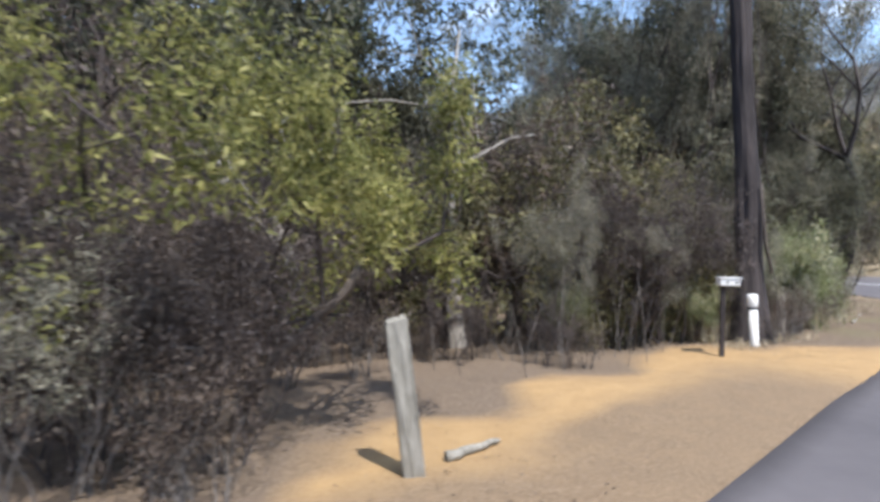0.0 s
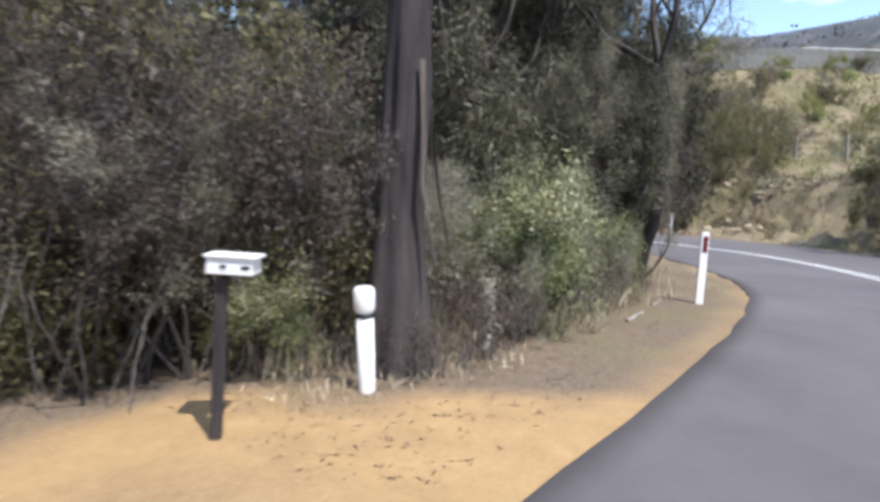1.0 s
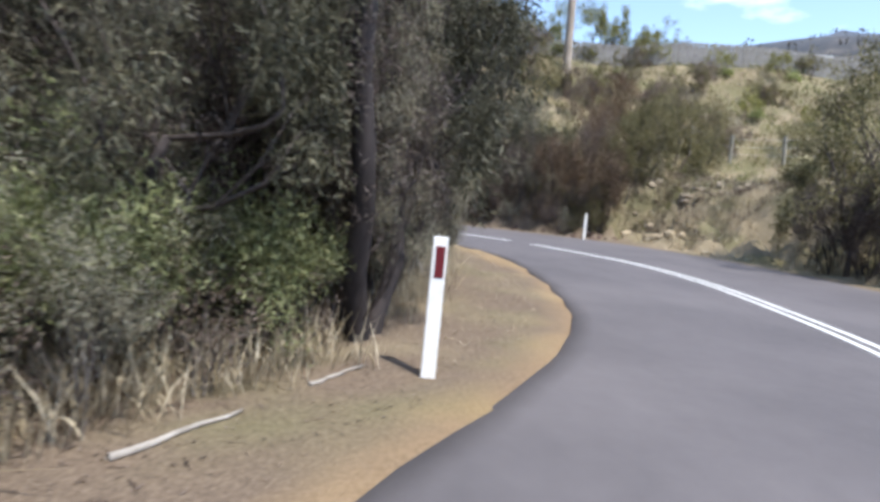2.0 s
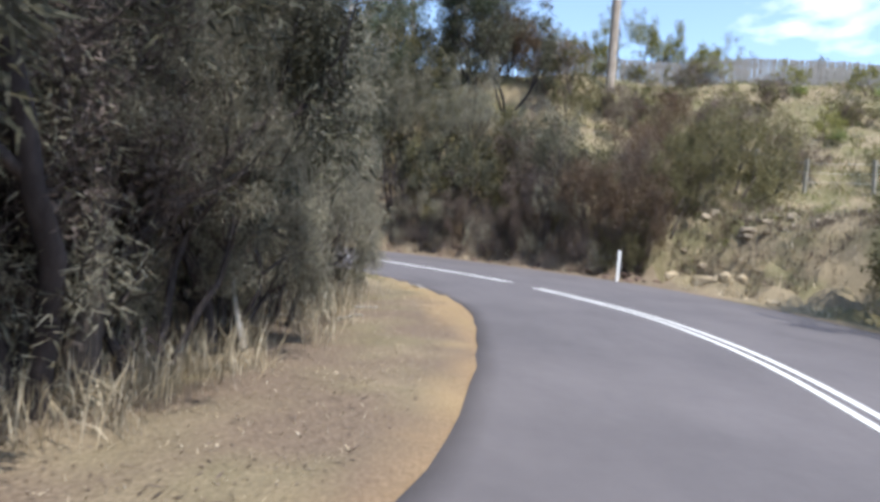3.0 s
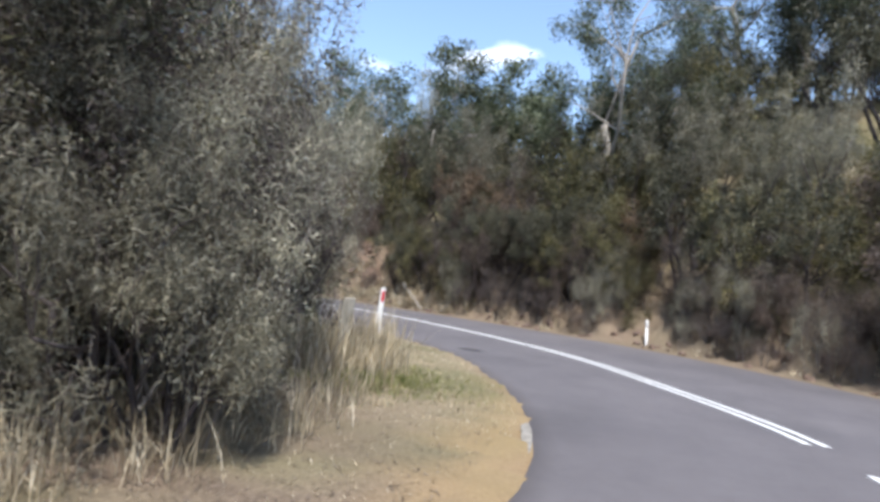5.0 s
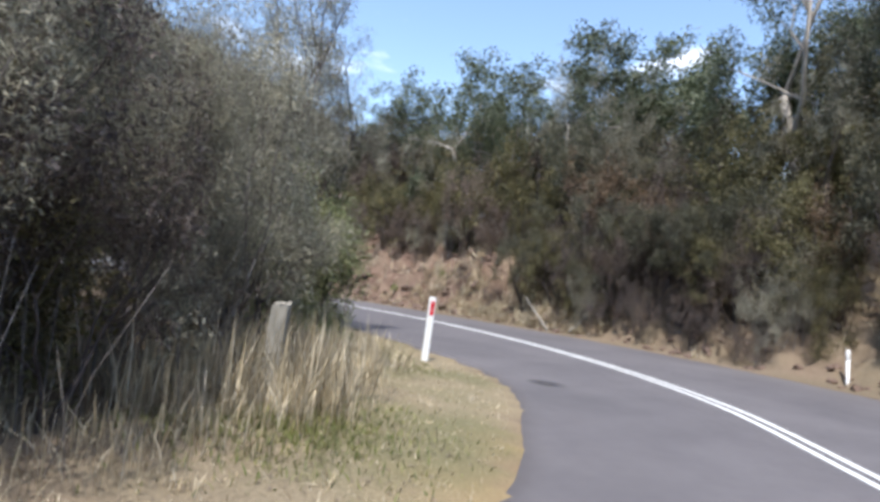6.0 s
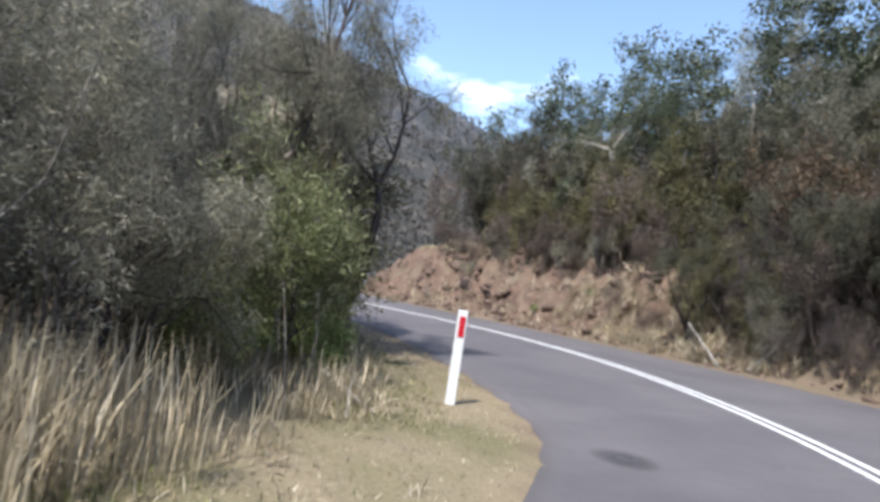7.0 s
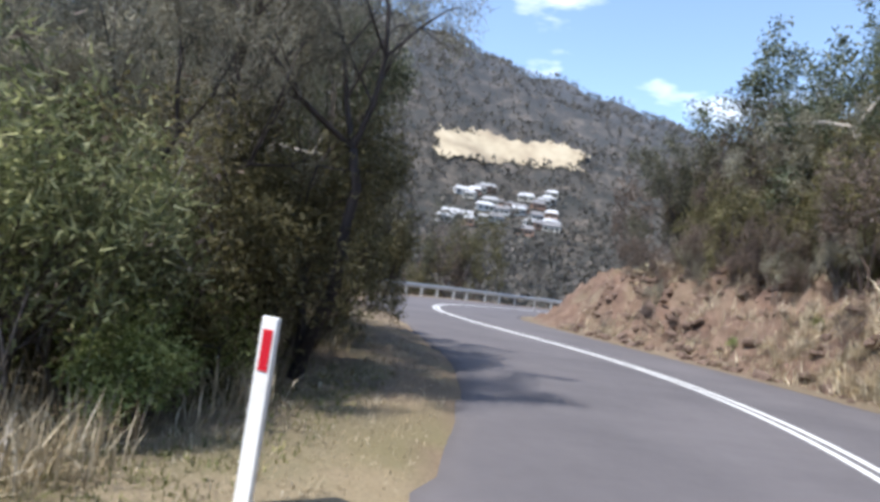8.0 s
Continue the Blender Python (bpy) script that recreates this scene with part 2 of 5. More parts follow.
def catmull(pts, step=0.5):
    P = np.asarray(pts, float)
    P = np.vstack([2 * P[0] - P[1], P, 2 * P[-1] - P[-2]])
    out = []
    for i in range(1, len(P) - 2):
        a, b, c, d = P[i - 1:i + 3]
        n = max(2, int(np.linalg.norm(c - b) / step))
        u = np.linspace(0, 1, n, endpoint=False)[:, None]
        out.append(0.5 * (2 * b + (c - a) * u + (2 * a - 5 * b + 4 * c - d) * u * u + (3 * b - a - 3 * c + d) * u ** 3))
    out.append(P[-2:-1])
    return np.vstack(out)


# ---- plan of the road ----
LEFT = catmull([(-60, -58.5), (-30, -28.4), (-12, -10.3), (1.4, 3.2), (4.6, 6.3), (7.0, 8.7), (9.7, 11.7), (11.15, 14.2), (11.85, 16.8), (12.2, 19.1), (12.3, 20.7), (11.9, 22.8), (10.97, 24.85),
                (9.32, 27.05), (7.7, 28.38), (5.5, 29.0), (3.0, 29.4), (0.0, 29.5), (-3.4, 29.1), (-10, 28.3), (-17, 26.9), (-25, 27.2), (-33, 30.5), (-40, 37.5), (-45, 48), (-49, 66), (-52, 95)])
LINE = catmull([(-57.6, -60.9), (-27.6, -30.8), (-9.6, -12.7), (3.8, 0.8), (7.5, 3.9), (11.15, 7.8), (13.65, 11.9), (14.98, 15.6), (15.6, 18.4), (15.62, 21.1), (14.95, 23.7), (13.9, 26.2), (12.2, 28.4), (10.35, 30.4), (8.0, 31.95),
                (5.45, 33.05), (2.7, 33.75), (-0.1, 33.95), (-3.0, 33.7), (-5.9, 33.0), (-8.8, 32.0), (-12.5, 30.9), (-17.5, 30.2), (-24, 31.3), (-30, 35.2), (-35.5, 42), (-40, 51.5), (-44, 68), (-46.5, 95)])
RIGHT = catmull([(-54.5, -64), (-24.5, -33.8), (-6.5, -15.8), (7.0, -2.4), (12.0, 3.2), (16.0, 9.0), (18.8, 14.5), (20.1, 19.0), (20.35, 23.2), (19.6, 27.6), (17.4, 31.2), (14.2, 34.4), (10.7, 36.3), (6.8, 37.3), (3.0, 37.5),
                 (-1.0, 37.2), (-6.0, 36.3), (-12.5, 35.0), (-17.5, 34.3), (-22.5, 35.6), (-27, 39), (-31.5, 45.5), (-35.5, 54.5), (-39, 70), (-41, 95)])


def side_distance(poly, x, y, sign):
    """Distance from the curve, positive on its outer side (sign -1: left of the way, +1: right)."""
    p = np.stack([x, y], -1).reshape(-1, 2)
    best, side = np.full(len(p), 1e9), np.zeros(len(p))
    for a, b in zip(poly[:-1], poly[1:]):
        ab = b - a
        u = np.clip(((p - a) @ ab) / (ab @ ab), 0, 1)
        v = p - a - u[:, None] * ab
        d = np.hypot(v[:, 0], v[:, 1])
        s = np.sign(v[:, 0] * ab[1] - v[:, 1] * ab[0])
        k = d < best
        best[k], side[k] = d[k], s[k]
    return (best * np.where(side == 0, 1, side) * sign).reshape(np.shape(x))


def smooth(v, a, b):
    u = np.clip((v - a) / (b - a), 0, 1)
    return u * u * (3 - 2 * u)


def wave(x, y, seed, size):
    """Soft irregular waves of about the given size."""
    r = np.random.RandomState(seed)
    z = np.zeros(np.shape(x))
    for k in range(9):
        a, f, ph = r.uniform(0, 6.28), 6.28 / size * r.uniform(0.6, 1.9), r.uniform(0, 6.28)
        z = z + np.sin((x * math.cos(a) + y * math.sin(a)) * f + ph)
    return z / 4.5


RIDGE_AZ = [-180, -125, -110, -100, -89, -77, -66, -50, -20, 0, 25, 36, 46, 65, 100, 140, 180]
RIDGE_EL = [6, 17, 24.4, 25.4, 24.0, 20.2, 17.0, 11, 12, 14.0, 15.3, 15.1, 15.7, 14.4, 9, 7, 6]


def heights(x, y):
    x, y = np.asarray(x, float), np.asarray(y, float)
    sl, sr = side_distance(LEFT[::2], x, y, -1), side_distance(RIGHT[::2], x, y, 1)
    lump = wave(x, y, 3, 2.2)
    z = np.full(x.shape, -0.05)
    # left verge: nearly flat, then falling away a little; a steep drop outside the far bend
    zl = 0.02 * smooth(sl, 0.2, 1.0) + 0.05 * lump * smooth(sl, 0.5, 2.5) - 0.10 * np.maximum(sl - 3.0, 0) * smooth(sl, 3, 9)
    zl = np.maximum(zl, -3.0 + 0.4 * lump)
    drop = smooth(-x, 24, 40) * smooth(sl, 1.6, 16)
    zl = zl - 7.0 * drop
    # right side: cut bank and a rising hill
    face = smooth(sr + 0.35 * wave(x, y, 11, 3.5), 0.5, 4.2)
    top = 2.6 + 0.5 * wave(x, y, 5, 9.0)
    low = 1 - 0.93 * smooth(x, 18, 19.6) * (1 - smooth(y, 31.2, 32.6)) * (1 - smooth(sr, 2.6, 6.0))
    north = smooth(x, 3, 12)
    rise = north * (0.06 * np.clip(sr - 3, 0, 30) + 7.7 * np.clip((y + 0.21 * (x - 24.8) + 0.45 * np.clip(24.8 - x, 0, 12) - 32.4) / 13.4, 0, 1) ** 1.2 * smooth(sr, 3, 12)) + (1 - north) * 0.22 * np.clip(sr - 3, 0, 60)
    zr = face * top * low + rise + 0.30 * lump * smooth(sr, 0.5, 1.6) * (1 - 0.75 * smooth(sr, 5, 9)) + 0.42 * wave(x, y, 17, 0.95) * smooth(sr, 0.6, 1.4) * (1 - smooth(sr, 3.5, 5))
    zr = zr * smooth(sr, 0.15, 0.9)
    z = np.where(sl > 0, zl, z)
    z = np.where(sr > 0, zr, z)
    d = np.hypot(x - 5, y - 28)
    el = np.interp(np.degrees(np.arctan2(x - 5, y - 28)), RIDGE_AZ, RIDGE_EL)
    far = d * np.tan(np.radians(el)) * (0.96 + 0.04 * wave(x, y, 8, 90.0))
    k = smooth(d, 100, 560)
    far = far * (1 - smooth(d, 640, 2600))
    return z * (1 - smooth(d, 60, 200)) + far * k


def far_heights(x, y):
    """The ground beyond 200 m, where only the ridges count."""
    d = np.hypot(x - 5, y - 28)
    el = np.interp(np.degrees(np.arctan2(x - 5, y - 28)), RIDGE_AZ, RIDGE_EL)
    return d * np.tan(np.radians(el)) * (0.96 + 0.04 * wave(x, y, 8, 90.0)) * (1 - smooth(d, 640, 2600)) * smooth(d, 100, 560)


def height(x, y):
    return float(heights(np.array([x]), np.array([y]))[0])


# ---- ground, road, markings ----
def axis(lo, hi, step, reach):
    mid = list(np.arange(lo, hi + 1e-6, step))
    out, s, v = [], step, hi
    while v < reach:
        s = min(s * 1.10, 260)
        v += s
        out.append(v)
    low, s, v = [], step, lo
    while v > -reach:
        s = min(s * 1.10, 260)
        v -= s
        low.append(v)
    return np.array(low[::-1] + mid + out)


def build_ground():
    gx, gy = axis(-26, 28, 0.32, 3000), axis(-2, 46, 0.32, 3000)
    X, Y = np.meshgrid(gx, gy)
    Z = heights(X, Y)
    sl, sr = side_distance(LEFT[::2], X, Y, -1), side_distance(RIGHT[::2], X, Y, 1)
    nx, ny = len(gx), len(gy)
    idx = np.arange(nx * ny).reshape(ny, nx)
    F = np.stack([idx[:-1, :-1], idx[:-1, 1:], idx[1:, 1:], idx[1:, :-1]], -1).reshape(-1, 4)
    me = mesh("ground", np.stack([X, Y, Z], -1).reshape(-1, 3), F.tolist(), M_GROUND, True)
    w = wave(X, Y, 21, 1.6) + 0.6 * wave(X, Y, 22, 0.7)
    s_along = X + Y
    width = 0.19 + 1.95 * smooth(-(s_along - 14.5), 0, 3.5) * smooth(s_along, 1.2, 2.8) + 0.5 * smooth(s_along, 29, 32) * (1 - smooth(s_along, 34, 36))
    sand = smooth(width + (0.12 + 0.2 * smooth(width, 0.3, 1.5)) * w - sl, -0.22, 0.25) * (sl > -0.5)
    sand = sand * (1 - 0.55 * smooth(s_along, 13.5, 17.0))
    near_edge = 1 - smooth(s_along, 9.0, 11.5)
    sand = sand * (1 - 0.75 * near_edge * smooth(1.35 + 0.35 * w - sl, -0.3, 0.4))
    sand = sand * (1 - 0.8 * smooth(Y, 24.5, 27.0))
    dry = np.where(sl > 0, smooth(3.4 + 0.6 * w - sl, -0.6, 0.6) * np.maximum(smooth(s_along, 31, 35), 0.7 * smooth(w, -0.4, 0.9) * smooth(s_along, 14, 17)), 0)
    dry = np.where(sr > 0, np.maximum(smooth(sr, 2.0, 4.5) * 0.75 + 0.25, 0.95 * smooth(X, 19.5, 21.0)), dry)
    red = np.where(sr > 0, smooth(sr, 0.4, 0.9) * (1 - smooth(sr, 3.6, 5.0)) * (0.35 * smooth(w, -1.0, 0.6) * (1 - smooth(X, 19, 21)) + 0.65 * (1 - smooth(X, -3, 1)) * smooth(w, -1.6, -0.2)), 0)
    d = np.hypot(X - 5, Y - 28)
    field = 0 * d
    woods = smooth(d, 60, 110)
    # Share of haze painted into the colour, growing with distance.
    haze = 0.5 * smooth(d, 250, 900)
    for name, rgb in (("cover", (sand, dry, red)), ("distance_cover_haze", (field, woods, haze))):
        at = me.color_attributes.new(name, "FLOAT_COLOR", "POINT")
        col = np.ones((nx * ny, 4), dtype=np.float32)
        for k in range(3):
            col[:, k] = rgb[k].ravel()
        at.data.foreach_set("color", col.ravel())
    tagged(new("ground", me), "sandy verge, leaf litter and dry grassy hillside", "ground", kind="structure")


def build_road():
    # edges paired by foot points from the middle line
    t = np.gradient(LINE, axis=0)
    t /= np.linalg.norm(t, axis=1)[:, None]
    nrm = np.column_stack([t[:, 1], -t[:, 0]])
    V, F = [], []
    rng = np.random.RandomState(4)
    for i, (p, n) in enumerate(zip(LINE, nrm)):
        dl = np.abs((LEFT - p) @ t[i]) + np.where((LEFT - p) @ n > 0, 99, 0) + np.where(np.linalg.norm(LEFT - p, axis=1) > 9, 50, 0)
        dr = np.abs((RIGHT - p) @ t[i]) + np.where((RIGHT - p) @ n < 0, 99, 0) + np.where(np.linalg.norm(RIGHT - p, axis=1) > 9, 50, 0)
        a, b = -((LEFT[dl.argmin()] - p) @ n), (RIGHT[dr.argmin()] - p) @ n
        a, b = a + rng.uniform(-0.015, 0.015), b + rng.uniform(-0.03, 0.03)
        for o, z in ((-a - 0.02, -0.10), (-a, -0.008), (-a + 0.25, 0.0), (0, 0.012), (b - 0.3, 0.0), (b, -0.01), (b + 0.02, -0.10)):
            q = p + o * n
            V.append((q[0], q[1], z))
    for i in range(len(LINE) - 1):
        for k in range(6):
            a = i * 7 + k
            F.append((a, a + 1, a + 8, a + 7))
    tagged(new("road", mesh("road", V, F, M_ROAD, True)), "worn grey asphalt road bending through bush", "road", kind="structure")


def strip(name, pts, t, off, width, z, label):
    nrm = np.column_stack([t[:, 1], -t[:, 0]])
    V, F = [], []
    for p, n in zip(pts, nrm):
        for o, dz in ((off - width / 2, 0), (off - width / 2, 0.005), (off + width / 2, 0.005), (off + width / 2, 0)):
            q = p + o * n
            V.append((q[0], q[1], z + dz))
    for i in range(len(pts) - 1):
        for k in range(3):
            a = i * 4 + k
            F.append((a, a + 1, a + 5, a + 4))
    return tagged(new(name, mesh(name, V, F, M_LINE)), label, "road marking", "middle line", "structure")


def build_lines():
    s = np.r_[0, np.cumsum(np.linalg.norm(np.diff(LINE, axis=0), axis=1))]
    t = np.gradient(LINE, axis=0)
    t /= np.linalg.norm(t, axis=1)[:, None]
    cut = s[np.argmin(np.hypot(LINE[:, 0] - 14.55, LINE[:, 1] - 25.0))]
    for off in (-0.105, 0.105):
        k0, k1 = s < cut - 0.12, s > cut + 0.12
        for k in (k0, k1):
            strip("road_line", LINE[k], t[k], off, 0.09, 0.014, "worn white painted road line on asphalt")


build_ground()
build_road()
build_lines()


# ---- plants ----
def grow(rng, start, heading, length, radius, depth, spread, up, limbs, tips, kids=(3, 4), wiggle=0.18, shrink=0.68, level=0):
    n = 7 if level == 0 else 3 if level == 1 else 2
    pts, p, d = [np.array(start, float)], np.array(start, float), np.array(heading, float)
    for i in range(n):
        d = d + rng.normal(0, wiggle, 3) + np.array([0, 0, up])
        d /= np.linalg.norm(d)
        p = p + d * length / n
        pts.append(p.copy())
    end = radius * (0.55 if depth else 0.3)
    limbs.append((level, pts, np.linspace(radius, end, n + 1)))
    if depth == 0:
        tips.append(pts[-1])
        tips.append(pts[-2])
        return
    for k in range(rng.randint(kids[0], kids[1] + 1)):
        side = rng.normal(0, 1, 3)
        side -= d * (side @ d)
        side /= np.linalg.norm(side) + 1e-9
        nd = d * (1 - spread * 0.5) + side * spread
        nd /= np.linalg.norm(nd)
        at = pts[rng.randint(max(1, n - 3), n + 1)] if k else pts[-1]
        grow(rng, at, nd, length * shrink * rng.uniform(0.75, 1.2), end * 0.85, depth - 1, spread, up, limbs, tips, kids, wiggle, shrink, level + 1)


def leaves(rng, centres, n, reach, length, width, droop=0.0, flat=1.0):
    """n leaf blades scattered round the centres; narrow triangles."""
    c = np.asarray(centres)[rng.randint(0, len(centres), n)]
    off = rng.normal(0, 1, (n, 3))
    off /= np.linalg.norm(off, axis=1)[:, None]
    off *= (rng.uniform(0, 1, n) ** 0.5 * reach)[:, None] * np.array([1, 1, flat])
    p = c + off
    d = rng.normal(0, 1, (n, 3)) + off / reach * 0.8
    d[:, 2] -= droop
    d /= np.linalg.norm(d, axis=1)[:, None]
    s = np.cross(d, rng.normal(0, 1, (n, 3)))
    s /= np.linalg.norm(s, axis=1)[:, None]
    L = length * rng.uniform(0.6, 1.35, n)[:, None]
    w = width * rng.uniform(0.6, 1.3, n)[:, None]
    return np.stack([p - s * w, p + s * w, p + d * L], 1)


def rough_trunk(pts, radii, seed, mat):
    """A thick trunk with furrowed bark, buttressed at its foot."""
    sides, rings = 40, 90
    u = np.linspace(0, 1, rings)
    k = np.linspace(0, 1, len(pts))
    P = np.column_stack([np.interp(u, k, np.asarray(pts)[:, j]) for j in range(3)])
    R = np.interp(u, k, radii)
    V, F = [], []
    for i in range(rings):
        z = P[i][2]
        foot = 1 + 0.45 * math.exp(-max(z, 0) / 0.35)
        for s in range(sides):
            a = 2 * math.pi * s / sides
            q = Vector((math.cos(a) * 1.6, math.sin(a) * 1.6, z * 0.55 + seed))
            rib = noise.noise(Vector((math.cos(a) * 4.2, math.sin(a) * 4.2, z * 0.8 + seed)))
            fine = noise.noise(Vector((math.cos(a) * 9.0, math.sin(a) * 9.0, z * 2.2)))
            r = R[i] * (foot + 0.20 * noise.noise(q) + 0.22 * rib + 0.10 * fine)
            V.append((P[i][0] + r * math.cos(a), P[i][1] + r * math.sin(a), z))
    for i in range(rings - 1):
        F += [(i * sides + s, i * sides + (s + 1) % sides, (i + 1) * sides + (s + 1) % sides, (i + 1) * sides + s) for s in range(sides)]
    return mesh("trunk", V, F, mat, True)


def bark_strips(rng, pts, radii, root):
    """Long loose ribbons of bark hanging on the trunk."""
    for k in range(12):
        z0 = rng.uniform(1.2, 5.0)
        a, n, w = rng.uniform(0, 6.28), 6, rng.uniform(0.015, 0.04)
        x, y = (np.interp(z0, np.asarray(pts)[:, 2], np.asarray(pts)[:, j]) for j in (0, 1))
        r = np.interp(z0, np.asarray(pts)[:, 2], radii) * 1.1
        L = rng.uniform(0.5, 1.5)
        V, F = [], []
        for i in range(n):
            f = i / (n - 1)
            q = r + 0.02 + 0.10 * f * f
            b = a + rng.normal(0, 0.05)
            c = w * (1 - 0.7 * f) / q
            for s, o in ((-1, 0), (1, 0), (1, 0.008), (-1, 0.008)):
                V.append((x + (q + o) * math.cos(b + s * c), y + (q + o) * math.sin(b + s * c), z0 - f * L))
        for i in range(n - 1):
            F += [(i * 4 + j, i * 4 + (j + 1) % 4, i * 4 + 4 + (j + 1) % 4, i * 4 + 4 + j) for j in range(4)]
        F += [(0, 1, 2, 3), tuple(4 * n - 4 + j for j in (3, 2, 1, 0))]
        part("bark_strip", mesh("bark_strip", V, F, M_BARK), root)


def drawn_in(p, R):
    """Draws a plant's points in, so that its crown keeps within the radius R."""
    p = np.array(p, float)
    r = np.hypot(p[..., 0], p[..., 1]) + 1e-6
    k = R * np.tanh(r / R) / r
    p[..., 0] *= k
    p[..., 1] *= k
    return p


def plant(name, seed, label, category, stems, stem_len, radius, depth, spread, up, bark, leaf, n, reach, length, width, droop=0.0, flat=1.0, kids=(3, 4), lean=0.25, wiggle=0.18, R=1.5, extra=None, far=False):
    if far:
        n, length, width = int(n * 0.30), length * 1.5, width * 1.9
    rng = np.random.RandomState(seed)
    root = tagged(new(name), label, category)
    root.empty_display_size = 0.3
    fine, tips = [], []
    for k in range(stems):
        limbs = []
        a = rng.uniform(0, 6.28)
        r = 0.0 if stems == 1 else rng.uniform(0.05, 0.12 * stems ** 0.5)
        ln = 0.05 if stems == 1 else lean
        grow(rng, (r * math.cos(a), r * math.sin(a), -0.25), (ln * math.cos(a), ln * math.sin(a), 1.0), stem_len * rng.uniform(0.8, 1.15), radius * rng.uniform(0.7, 1.1), depth, spread, up, limbs, tips, kids, wiggle)
        limbs = [(lv, drawn_in(p, R), rad) for lv, p, rad in limbs]
        shaft, girth = limbs[0][1], np.array(limbs[0][2])
        girth[0] *= 1.35
        if radius > 0.2:
            part("trunk", rough_trunk(shaft, girth / 1.15, seed, bark), root)
            bark_strips(rng, shaft, girth, root)
        else:
            part("trunk", tubes("trunk", [(shaft, girth)], bark, 14 if radius > 0.1 else 8), root)
        fine += [l[1:] for l in limbs[1:] if l[0] < (2 if far else 4)]
    ob = part("twig_mass", tubes("twig_mass", fine, M_DUSK_TWIG if bark in (M_DARK_BARK, M_BARK) else bark, 3), root)
    tagged(ob, kind="stuff")
    tips = drawn_in(tips, R)
    if n:
        tagged(part("crown", quads("crown", leaves(rng, tips, n, reach, length, width, droop, flat), leaf), root), kind="stuff")
    if extra:
        mat, n2, r2, l2, w2 = extra
        top = tips[np.argsort(-tips[:, 2])[:max(4, len(tips) // 2)]]
        tagged(part("blossom", quads("blossom", leaves(rng, top, n2, r2, l2, w2), mat), root, "clusters of small cream flowers"), kind="stuff")
    return root


